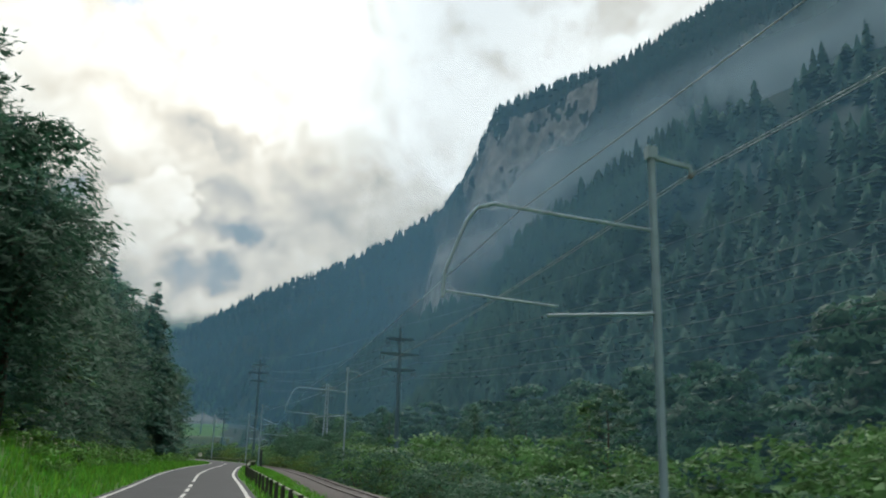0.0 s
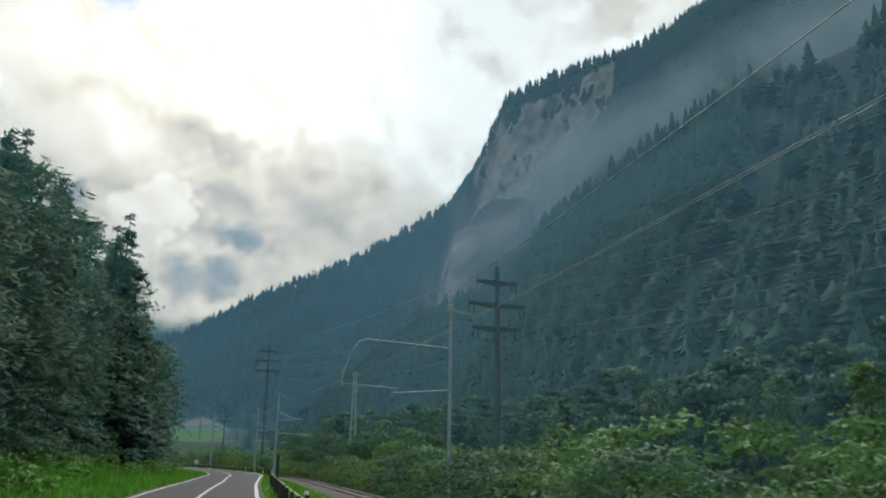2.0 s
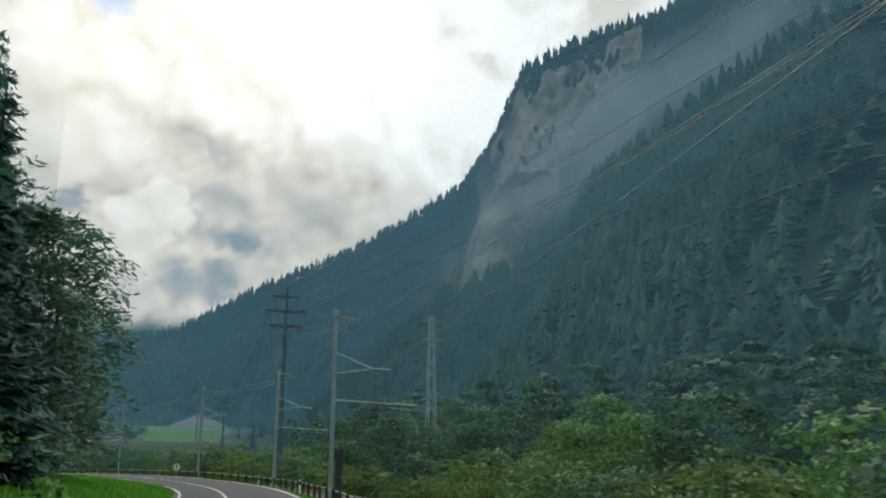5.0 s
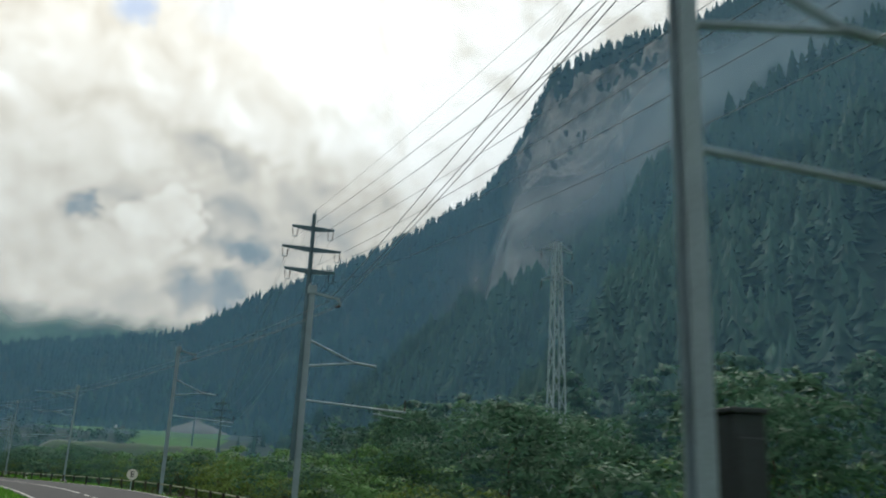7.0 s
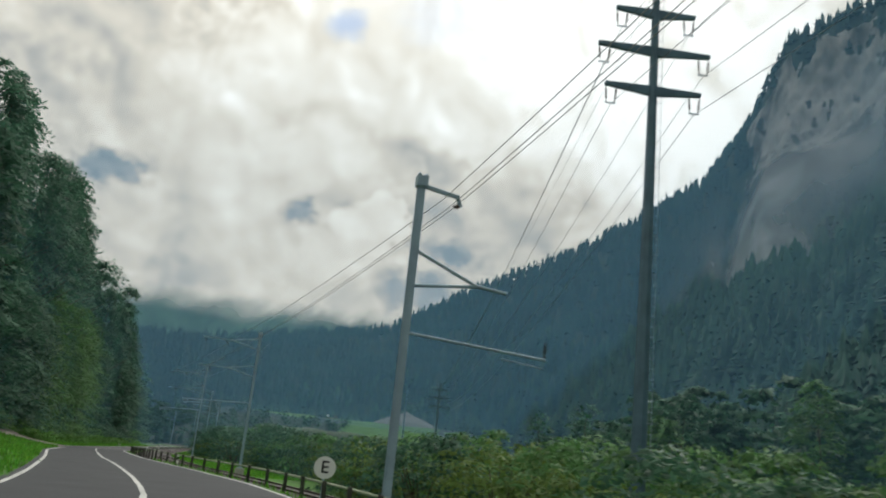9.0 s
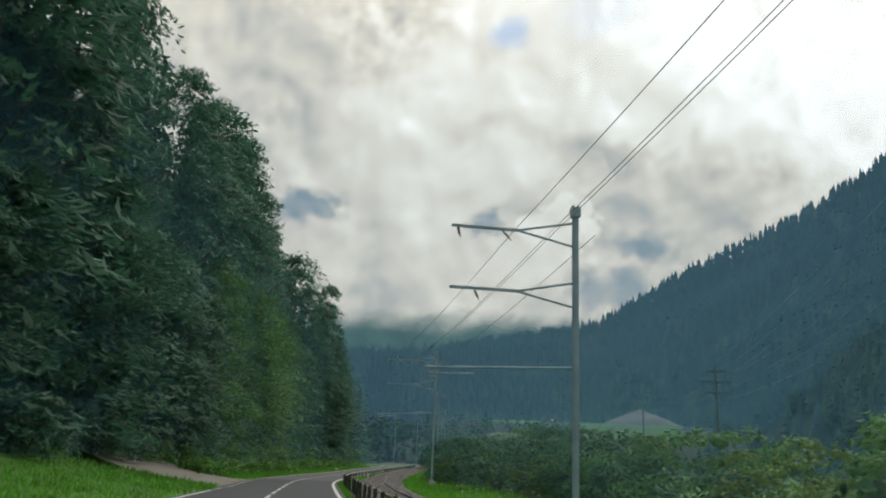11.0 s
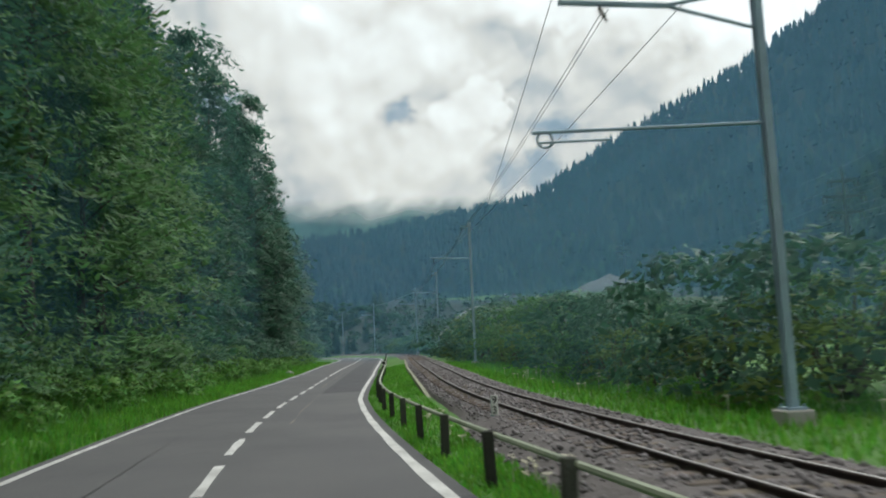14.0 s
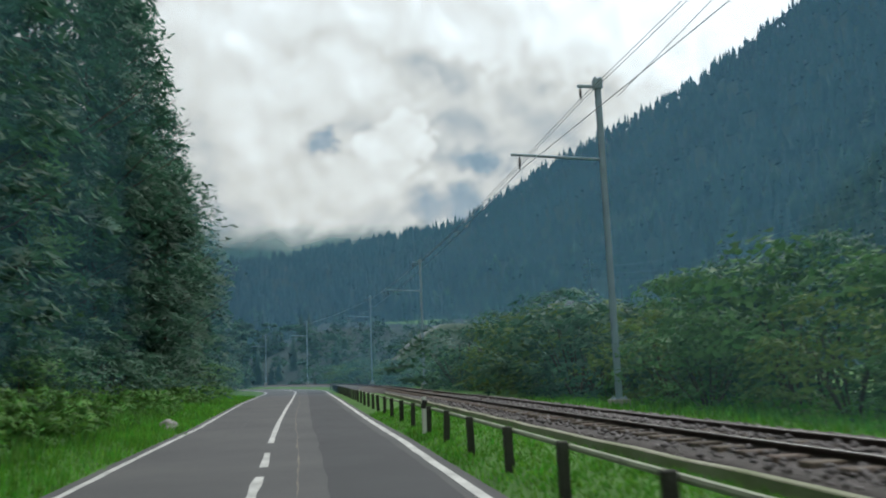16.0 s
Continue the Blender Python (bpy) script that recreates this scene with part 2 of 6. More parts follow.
M_COPSE = mat("copse_leaves", (0.050, 0.118, 0.078), 0.85, 0.35, 0.05, 0.4, islands=0.08, sub=0.3)
M_ROCK = mat("limestone", (0.30, 0.30, 0.30), 0.95, scale=0.07, fine=0.7, bump=1.0, col2=(0.115, 0.125, 0.125))
M_BANK = mat("rough_grass_bank", (0.085, 0.135, 0.055), 0.95, scale=0.09, fine=1.2, bump=0.6, col2=(0.105, 0.110, 0.080))
M_GRAVEL = mat("gravel_heap", (0.17, 0.185, 0.195), 0.95, scale=0.08, fine=1.0, bump=0.5, col2=(0.12, 0.12, 0.118))
M_STEEL = mat("galvanised_steel", (0.30, 0.40, 0.48), 0.6, 0.2, 1.2, 25, metal=0.1)
# blue lift in the pylon steel's colour replaces haze in front of it
M_DARKSTEEL = mat("dark_steel_haze_blue", (0.085, 0.150, 0.200), 0.55, 0.25, 1.2, 25, metal=0.1)
M_CABINET = mat("cabinet_paint", (0.045, 0.058, 0.068), 0.6, 0.25, 1.5, 20)
M_LATTICE = mat("lattice_steel", (0.34, 0.44, 0.52), 0.55, 0.2, 1.2, 25, metal=0.1)
M_WIRE = mat("weathered_wire", (0.30, 0.32, 0.33), 0.5, 0.2, 1, 20, metal=0.2)
M_LINE = mat("power_line", (0.13, 0.145, 0.155), 0.6, 0.2, 1, 20)
M_INSUL = mat("insulator_brown", (0.075, 0.05, 0.042), 0.3, 0.2, 5, 40)
M_RAIL = mat("rail_steel", (0.062, 0.047, 0.042), 0.6, 0.3, 2, 30, metal=0.3)
M_RAILTOP = mat("rail_head_polished", (0.17, 0.16, 0.155), 0.5, 0.15, 2, 30, metal=0.5)
M_SLEEPER = mat("sleeper_timber", (0.115, 0.092, 0.075), 0.9, 0.35, 2, 25, bump=0.5, objrand=0.3)
M_BALLAST = mat("ballast_stones", (0.205, 0.19, 0.195), 0.95, 0.3, 1, 15, islands=0.5)
M_BALBED = mat("ballast_bed", (0.14, 0.125, 0.125), 0.95, scale=1.5, fine=14, bump=0.9, col2=(0.085, 0.078, 0.075))
M_MOSSY = mat("mossy_concrete", (0.36, 0.35, 0.29), 0.95, scale=1.0, fine=20, bump=0.4, col2=(0.22, 0.24, 0.15))
M_POST = mat("fence_post_timber", (0.050, 0.052, 0.044), 0.9, 0.35, 2.5, 30, bump=0.5, objrand=0.3)
M_FRAIL = mat("fence_rail_pipe", (0.34, 0.38, 0.28), 0.6, 0.3, 1.5, 25, metal=0.2)
M_CONC = mat("concrete", (0.36, 0.35, 0.33), 0.9, 0.25, 1.0, 25, bump=0.3)
M_WHITE = mat("sign_white", (0.78, 0.78, 0.76), 0.5, 0.06, 1, 20)
M_BLACK = mat("sign_black", (0.02, 0.02, 0.02), 0.5, 0.1, 1, 20)
M_REDBROWN = mat("rust_red_sheet", (0.22, 0.11, 0.08), 0.7, 0.25, 1, 12)


# ---- helpers of this scene ----
def obj(name, verts, faces, material, parent=None, smooth=False):
    me = bpy.data.meshes.new(name)
    me.from_pydata([tuple(v) for v in verts], [], [tuple(f) for f in faces])
    me.materials.append(material)
    if smooth:
        me.shade_smooth()
    ob = new(name, me)
    ob.parent = parent
    return ob


def big_mesh(name, verts, faces, material, parent=None, normals=None):
    """A mesh from numpy arrays; faces all of one size; normals: soft shading of foliage, by vertex."""
    me = bpy.data.meshes.new(name)
    nv, nf, k = len(verts), len(faces), faces.shape[1]
    me.vertices.add(nv)
    me.vertices.foreach_set("co", np.ascontiguousarray(verts, np.float32).ravel())
    me.loops.add(nf * k)
    me.loops.foreach_set("vertex_index", np.ascontiguousarray(faces, np.int32).ravel())
    me.polygons.add(nf)
    me.polygons.foreach_set("loop_start", np.arange(0, nf * k, k, dtype=np.int32))
    me.polygons.foreach_set("loop_total", np.full(nf, k, np.int32))
    me.update(calc_edges=True)
    me.validate()
    me.materials.append(material)
    if normals is not None:
        me.polygons.foreach_set("use_smooth", np.ones(nf, bool))
        me.normals_split_custom_set_from_vertices(np.ascontiguousarray(normals, np.float32))
    ob = new(name, me)
    ob.parent = parent
    return ob


def part(name, bm, material, parent, label=""):
    me = bpy.data.meshes.new(name)
    bm.to_mesh(me)
    bm.free()
    me.materials.append(material)
    ob = new(name, me)
    ob.parent = parent
    return tagged(ob, label) if label else ob


def thing(name, m, label, category, group="", kind=""):
    ob = new(name)
    ob.matrix_world = m
    return tagged(ob, label, category, group, kind)


def add_box(bm, c, size, rot=None, bevel=0.0):
    m = Matrix.Translation(c) @ (rot or Matrix.Identity(4)) @ Matrix.Diagonal((*size, 1))
    r = bmesh.ops.create_cube(bm, size=1, matrix=m)
    if bevel:
        bmesh.ops.bevel(bm, geom=list({e for v in r["verts"] for e in v.link_edges}), offset=bevel, segments=1, affect="EDGES")


def add_bar(bm, a, b, r0, r1=None, sides=8):
    """A round bar from a to b."""
    a, b = Vector(a), Vector(b)
    d = b - a
    m = Matrix.Translation((a + b) / 2) @ d.to_track_quat("Z", "Y").to_matrix().to_4x4()
    bmesh.ops.create_cone(bm, cap_ends=True, segments=sides, radius1=r0, radius2=r0 if r1 is None else r1, depth=d.length, matrix=m)


def add_beam(bm, a, b, w, h):
    """A square bar from a to b."""
    a, b = Vector(a), Vector(b)
    d = b - a
    m = Matrix.Translation((a + b) / 2) @ d.to_track_quat("Z", "Y").to_matrix().to_4x4() @ Matrix.Diagonal((w, h, d.length, 1))
    bmesh.ops.create_cube(bm, size=1, matrix=m)


def bar_part(name, a, b, r, material, parent, r1=None, label=""):
    bm = bmesh.new()
    add_bar(bm, a, b, r, r1)
    return part(name, bm, material, parent, label)


def beam_part(name, a, b, w, h, material, parent):
    bm = bmesh.new()
    add_beam(bm, a, b, w, h)
    return part(name, bm, material, parent)


# ---- the road's line: the wheel track every 20 m, from 60 m behind the start ----
ROAD = [
    (20.6, -77.1, 0.47), (15.4, -57.8, 0.31), (10.3, -38.4, 0.15), (5.1, -19.1, -0.01), (-0.1, 0.2, -0.00), (-5.2, 19.5, -0.01), (-10.4, 38.9, 0.01), (-15.1, 58.3, 0.02), (-19.6, 77.8, -0.07), (-24.0, 97.3, -0.20), (-28.4, 116.8, -0.33), (-34.1, 136.0, -0.42), (-41.9, 154.4, -0.44), (-52.1, 171.5, -0.28), (-63.8, 187.8, -0.26), (-76.0, 203.6, -0.34), (-88.1, 219.6, -0.49), (-99.8, 235.8, -0.68), (-110.6, 252.6, -0.89), (-120.4, 270.0, -0.97), (-129.8, 287.7, -0.97), (-138.9, 305.5, -0.97), (-147.9, 323.3, -0.97), (-157.0, 341.1, -0.97), (-166.2, 358.9, -0.97), (-177.0, 375.7, -0.97), (-189.7, 391.2, -0.97), (-204.2, 404.9, -0.97),
]
RP = np.array(ROAD)
_fs = np.arange(-60, 480.01, 1.0)


def _spline(col):
    """Catmull-Rom through the 20 m points, every metre."""
    out = []
    for s in _fs:
        u = (s + 60) / 20
        i = min(int(u), len(RP) - 2)
        u -= i
        p = [RP[min(max(i + k, 0), len(RP) - 1)][col] for k in (-1, 0, 1, 2)]
        if i == 0:
            p[0] = 2 * p[1] - p[2]
        if i == len(RP) - 2:
            p[3] = 2 * p[2] - p[1]
        out.append(0.5 * (2 * p[1] + (p[2] - p[0]) * u + (2 * p[0] - 5 * p[1] + 4 * p[2] - p[3]) * u * u + (3 * p[1] - p[0] - 3 * p[2] + p[3]) * u ** 3))
    return np.array(out)


FX, FY, FZ = _spline(0), _spline(1), _spline(2)
TX, TY = np.gradient(FX), np.gradient(FY)
_n = np.hypot(TX, TY)
TX, TY = TX / _n, TY / _n


def at(s, l, dz=0.0):
    """The place s metres along the road and l metres to the right of the line, dz above the road."""
    s = np.asarray(s, float)
    x, y, z = np.interp(s, _fs, FX), np.interp(s, _fs, FY), np.interp(s, _fs, FZ)
    tx, ty = np.interp(s, _fs, TX), np.interp(s, _fs, TY)
    return np.stack(np.broadcast_arrays(x + ty * l, y - tx * l, z + dz), -1)


def heading(s):
    return math.degrees(math.atan2(-float(np.interp(s, _fs, TX)), float(np.interp(s, _fs, TY))))


def road_coords(x, y):
    """For arrays of places: s, l and the road's height there."""
    x, y = np.ravel(x), np.ravel(y)
    s, l, z = np.empty(len(x)), np.empty(len(x)), np.empty(len(x))
    sx, sy = FX[::3], FY[::3]
    for a in range(0, len(x), 20000):
        b = slice(a, a + 20000)
        d = (x[b, None] - sx) ** 2 + (y[b, None] - sy) ** 2
        i = d.argmin(1) * 3
        ox, oy = x[b] - FX[i], y[b] - FY[i]
        s[b] = _fs[i] + ox * TX[i] + oy * TY[i]
        l[b] = ox * TY[i] - oy * TX[i]
        z[b] = FZ[i]
    return s, l, z


def tab(s, *rows):
    return np.interp(s, [r[0] for r in rows], [r[1] for r in rows])


def edge_r(s):
    return tab(s, (-60, 1.2), (60, 1.25), (95, 1.6), (150, 2.6), (172, 3.3), (195, 3.7), (212, 3.5), (228, 2.2), (242, 1.6), (275, 1.78), (307, 2.05), (325, 2.58), (335, 2.82), (360, 2.9), (480, 2.9))


def edge_l(s):
    return tab(s, (-60, -3.5), (60, -3.45), (100, -3.0), (150, -3.4), (200, -4.2), (240, -4.6), (262, -3.8), (288, -4.0), (308, -3.85), (328, -3.2), (345, -3.1), (376, -3.9), (480, -4.3))


def middle(s):
    return tab(s, (-60, -1.05), (60, -1.0), (100, -0.6), (150, -1.1), (200, -0.9), (230, -1.5), (262, -1.1), (295, -0.93), (314, -0.5), (330, -0.33), (366, -0.46), (480, -0.7))


def track_l(s):
    return tab(s, (-60, 8.6), (90, 8.6), (150, 7.6), (190, 7.9), (205, 7.2), (240, 4.55), (262, 4.5), (275, 4.85), (290, 5.4), (305, 5.9), (322, 6.45), (345, 6.95), (390, 7.6), (430, 7.0), (480, 7.0))


def track_z(s):
    """The rail heads above the road."""
    return tab(s, (-60, -0.9), (150, -0.5), (200, -0.3), (240, -0.05), (262, 0.1), (285, 0.25), (322, 0.62), (345, 0.66), (480, 0.66))


def right_drop(s):
    """How far the ground right of the railway lies under the road."""
    return tab(s, (-60, -1.6), (100, -1.6), (180, -1.4), (220, -0.9), (262, -0.5), (300, 0.0), (340, 0.25), (480, 0.3))


def wood_l(s):
    """The foot of the wooded slope on the left."""
    return tab(s, (-60, -15), (20, -14), (60, -12), (130, -11.5), (170, -14), (200, -22), (240, -19), (262, -13), (285, -9.5), (325, -9.0), (350, -10.0), (480, -10.5))


def near_height(s, l):
    """Ground height above the road, by the cross-section."""
    er, el, tl, tz, rd, wl = edge_r(s), edge_l(s), track_l(s), track_z(s), right_drop(s), wood_l(s)
    h = np.full(np.shape(l), -0.02)
    # left: verge, bank and wooded slope
    v = el - 0.2 - l
    width = np.maximum(el - wl, 1.0)
    rise = np.clip(v / width, 0, 1)
    bank = tab(s, (-60, 3.6), (36, 3.4), (70, 1.4), (190, 1.4), (240, 1.6), (300, 0.9), (480, 0.9))
    h = np.where(v > 0, -0.02 + bank * rise ** tab(s, (-60, 1.15), (40, 1.15), (80, 1.6), (480, 1.6)), h)
    yard = np.clip((15.5 - s) / 2.5, 0, 1) * np.clip((l - el + 6.5) / 1.2, 0, 1)
    h = np.where(v > 0, h * (1 - yard) - 0.02 * yard, h)
    far = np.maximum(wl - l, 0)
    h = h + np.minimum(far, 25) * 0.45 + np.clip(far - 25, 0, 420) * 0.62
    # right: verge, fence strip, ballast shoulder, low ground
    r = l - er - 0.25
    foot = tl - 2.0
    k = np.clip(r / np.maximum(foot - er - 0.25, 0.3), 0, 1)
    h = np.where(r > 0, -0.03 + (tz - 0.36 + 0.03) * k, h)
    k2 = np.clip((l - tl - 2.0) / 3.0, 0, 1)
    h = np.where(l > tl + 2.0, (tz - 0.36) * (1 - k2) + rd * k2, h)
    return h


# bearings from the valley's middle, with the far crest: distance, height, foot distance
OX, OY = -60.0, 150.0
CREST = [(-180, 1200, 300, 600), (-75, 1150, 160, 480), (-40, 965, 100, 520), (-28, 967, 112, 560), (-22, 971, 126, 560), (-17.3, 972, 141, 560),
         (-12.8, 943, 180, 520), (-9, 916, 208, 440), (-5.4, 866, 222, 360), (-1, 793, 236, 320), (1.1, 766, 248, 300), (4.3, 741, 266, 270),
         (6, 726, 290, 250), (7.8, 711, 310, 225), (8.6, 706, 334, 215), (10.3, 691, 362, 200), (14.3, 694, 374, 170), (19.1, 704, 406, 145),
         (26.1, 720, 462, 125), (40, 720, 530, 105), (70, 640, 520, 105), (100, 620, 480, 128),
         (130, 680, 420, 175), (150, 800, 380, 280), (165, 1000, 350, 430), (180, 1200, 300, 600)]


def mountain(x, y):
    dx, dy = x - OX, y - OY
    b, R = np.degrees(np.arctan2(dx, dy)), np.hypot(dx, dy)
    cb = [c[0] for c in CREST]
    cr, cz, cf = (np.interp(b, cb, [c[k] for c in CREST]) for k in (1, 2, 3))
    u = (R - cf) / (cr - cf)
    lin = np.clip(u, 0, 1)
    # a rock step below the crest
    w = np.clip(1 - np.abs(b - 13.8) / 7.8, 0, 1) ** 0.5
    step = np.interp(lin, [0, 0.5, 0.74, 0.80, 0.84, 1.0], [0, 0.36, 0.60, 0.83, 0.94, 1.0])
    prof = lin * (1 - w) + step * w
    wav = 10 * np.sin(x * 0.021 + 1.3) * np.sin(y * 0.017) + 5 * np.sin(x * 0.06 + y * 0.05)
    cz = cz + 5 + 3 * np.clip((b + 30) / 8, 0, 1) * np.clip((4 - b) / 4, 0, 1)
    z = cz * prof + wav * np.sin(np.pi * lin) * 0.8
    beyond = np.clip(u - 1, 0, 5)
    z = z - 60 * np.minimum(beyond, 0.6)
    # the terrace with the meadow
    terr = 21 * np.clip((R - 330) / 110, 0, 1) * np.clip((-4 - b) / 5, 0, 1) * np.clip((b + 32) / 6, 0, 1)
    return np.maximum(z, terr), b, R, u


def ground_z(x, y):
    """Height of the ground sheet at arrays of places."""
    s, l, rz = road_coords(x, y)
    x, y = np.ravel(x), np.ravel(y)
    mz, b, R, u = mountain(x, y)
    ss = np.clip(s, -60, 480)
    nh = rz + near_height(ss, l)
    left = l < wood_l(ss)
    # beyond the railway the low ground runs out to the foot of the mountain
    out = np.where(l > 14, np.clip((l - 14) / 40, 0, 1), 0)
    z = nh * (1 - out) + np.where(l > 14, (rz + right_drop(ss)) * out, 0) + np.where(l > 14, mz, 0)
    away = np.clip((s - 480) / 160, 0, 1) + np.clip((-60 - s) / 120, 0, 1)
    z = np.where(left, np.minimum(z, 230 + 0 * z), z)
    z = z * (1 - np.clip(away, 0, 1)) + mz * np.clip(away, 0, 1)
    return z


# ---- ground, mountains ----
def grid_axis(lo, hi, step, a, b):
    fine = list(np.arange(lo, hi + 0.1, step))
    d, v, up = step, hi, []
    while v < b:
        d = min(d * 1.12, 45)
        v += d
        up.append(v)
    d, v, dn = step, lo, []
    while v > a:
        d = min(d * 1.12, 45)
        v -= d
        dn.append(v)
    return np.array(dn[::-1] + fine + up)


def build_ground():
    gx, gy = grid_axis(-290, 90, 3.5, -2600, 2600), grid_axis(-80, 470, 4.0, -2600, 3200)
    X, Y = np.meshgrid(gx, gy)
    z = ground_z(X, Y)
    s, l, rz = road_coords(X, Y)
    ss = np.clip(s, -60, 480)
    inner = (l > wood_l(ss) - 3.5) & (l < track_l(ss) + 3.5) & (s > -58) & (s < 478)
    z = np.where(inner, z - 0.6, z)
    mz, b, R, u = mountain(X.ravel(), Y.ravel())
    nx, ny = len(gx), len(gy)
    i = np.arange(nx * ny).reshape(ny, nx)
    f = np.stack([i[:-1, :-1], i[:-1, 1:], i[1:, 1:], i[1:, :-1]], -1).reshape(-1, 4)
    V = np.stack([X.ravel(), Y.ravel(), z], -1)
    ob = big_mesh("ground", V, f, M_GRASS)
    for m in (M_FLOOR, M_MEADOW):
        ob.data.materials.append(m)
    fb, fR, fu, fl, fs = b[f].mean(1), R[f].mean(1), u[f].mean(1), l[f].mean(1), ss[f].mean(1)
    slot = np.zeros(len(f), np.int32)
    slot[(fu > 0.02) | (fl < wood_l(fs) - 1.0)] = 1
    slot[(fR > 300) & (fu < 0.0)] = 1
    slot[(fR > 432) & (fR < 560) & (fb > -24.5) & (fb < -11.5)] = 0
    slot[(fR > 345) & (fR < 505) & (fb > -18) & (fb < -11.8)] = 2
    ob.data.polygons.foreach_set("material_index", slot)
    ob.data.shade_smooth()
    tagged(ob, "valley floor and wooded mountain slopes under mist", "ground", kind="structure")


build_ground()


def strip(name, ss, cols, heights, material, parent=None, uneven=0.0, seed=1):
    """A sheet along the road: cols(s) gives the offsets across, heights(s, l) the height above the road."""
    L_ = np.array([cols(s) for s in ss])
    S_ = np.repeat(np.array(ss)[:, None], L_.shape[1], 1)
    H_ = heights(S_.ravel(), L_.ravel()).reshape(L_.shape)
    if uneven:
        rng = np.random.default_rng(seed)
        H_ = H_ + rng.normal(0, uneven, H_.shape)
    V = at(S_.ravel(), L_.ravel(), H_.ravel())
    n, m = L_.shape
    i = np.arange(n * m).reshape(n, m)
    f = np.stack([i[:-1, :-1], i[:-1, 1:], i[1:, 1:], i[1:, :-1]], -1).reshape(-1, 4)
    ob = big_mesh(name, V, f, material, parent)
    ob.data.shade_smooth()
    return ob


SS = np.arange(-58, 478.1, 2.0)
tagged(strip("verge_left", SS, lambda s: np.r_[edge_l(s) + 0.05, np.linspace(edge_l(s) - 0.25, wood_l(s) - 6, 12)], near_height, M_GRASS, uneven=0.03),
       "grassy left verge and bank below the wood", "verge", kind="structure")
tagged(strip("verge_right", SS, lambda s: np.r_[edge_r(s) - 0.05, np.linspace(edge_r(s) + 0.25, track_l(s) - 1.9, 5), track_l(s) + np.linspace(-1.2, 2.0, 3), track_l(s) + np.linspace(2.6, 7.0, 5)],
             near_height, M_GRASS, uneven=0.02), "grass strip beside the fence and railway", "verge", kind="structure")

# ---- road ----
RSS = np.arange(-58, 478.1, 1.5)
road = strip("road", RSS, lambda s: np.linspace(edge_l(s) - 0.28, edge_r(s) + 0.28, 9),
             lambda s, l: 0.035 - 0.012 * ((l - middle(s)) / 2.8) ** 2, M_ASPHALT)
# the newer, darker course ends at a joint across the road
road.data.materials.append(M_PATCH)
road.data.polygons.foreach_set("material_index", np.repeat((RSS[:-1] < 283.5).astype(np.int32), 8))
tagged(road, "narrow two-lane grey asphalt road with worn surface", "road", kind="structure")


def ribbon(name, s0, s1, lfun, w, material, parent, dz=0.041, step=1.0, ragged=0.0):
    ss = np.arange(s0, s1 + 1e-6, max(min(step, (s1 - s0) / 2), 0.2))
    rng = np.random.default_rng(int(abs(s0) * 7) + 3)
    a = np.array([lfun(s) for s in ss])
    j = rng.normal(0, ragged, (2, len(ss))) if ragged else np.zeros((2, len(ss)))
    l = np.stack([a - w / 2 + j[0], a + w / 2 + j[1]], 1)
    S_ = np.repeat(ss[:, None], 2, 1)
    cr = -0.012 * ((l - middle(S_)) / 2.8) ** 2
    V = at(S_.ravel(), l.ravel(), (dz + cr).ravel())
    i = np.arange(2 * len(ss)).reshape(-1, 2)
    f = np.stack([i[:-1, 0], i[:-1, 1], i[1:, 1], i[1:, 0]], -1)
    return big_mesh(name, V, f, material, parent)


ribbon("edge_line", -58, 256, edge_l, 0.15, M_PAINT, road, ragged=0.008)
ribbon("edge_line", 286, 477, edge_l, 0.15, M_PAINT, road, ragged=0.008)
ribbon("edge_line", -58, 477, edge_r, 0.17, M_PAINT, road, ragged=0.008)
for s in np.arange(257, 285.5, 1.0):
    ribbon("edge_dash", s, s + 0.5, edge_l, 0.15, M_PAINT, road)
for s in np.arange(-55, 44, 4.5):
    ribbon("centre_dash", s, s + 3.0, middle, 0.15, M_PAINT, road, ragged=0.008)
ribbon("centre_line", 46, 182, middle, 0.14, M_PAINT, road, ragged=0.008)
for s in np.arange(183.5, 192, 3.0):
    ribbon("centre_dash", s, s + 1.7, middle, 0.14, M_PAINT, road, ragged=0.008)
ribbon("centre_line", 193, 246, middle, 0.15, M_PAINT, road, ragged=0.008)
for s in np.arange(249.2, 333, 4.5):
    ribbon("centre_dash", s, s + 3.0, middle, 0.15, M_PAINT, road, ragged=0.012)
ribbon("centre_line", 336, 476, middle, 0.15, M_PAINT, road, ragged=0.008)
# repaired surface and sealed cracks
ribbon("patch", 312, 420, lambda s: (middle(s) + edge_r(s)) / 2 + 0.42, 1.7, M_PATCH, road, 0.038, ragged=0.02)
for s0, s1, o, w in ((318, 372, 0.62, 0.035), (296, 312, 0.9, 0.03), (372, 430, 0.55, 0.03), (340, 352, -1.2, 0.03), (283, 294, -1.4, 0.025)):
    ribbon("crack_seal", s0, s1, lambda s, o=o: middle(s) + o + 0.04 * math.sin(s * 0.21) + 0.010 * math.sin(s * 1.1), w * 0.7, M_TAR if o < 0 else M_GRAVELROAD, road, 0.0425, 0.5, 0.012)

# gravel lane that leaves the road on the left
def lane_out(s):
    """How far left the gravel lane reaches."""
    return edge_l(s) - 0.3 - 12.5 * np.clip(1 - np.maximum(np.abs(s - 270.2) - 5.2, 0) / 2.6, 0, 1) ** 3 - 0.9 * np.clip(1 - np.abs(s - 270.2) / 11, 0, 1)


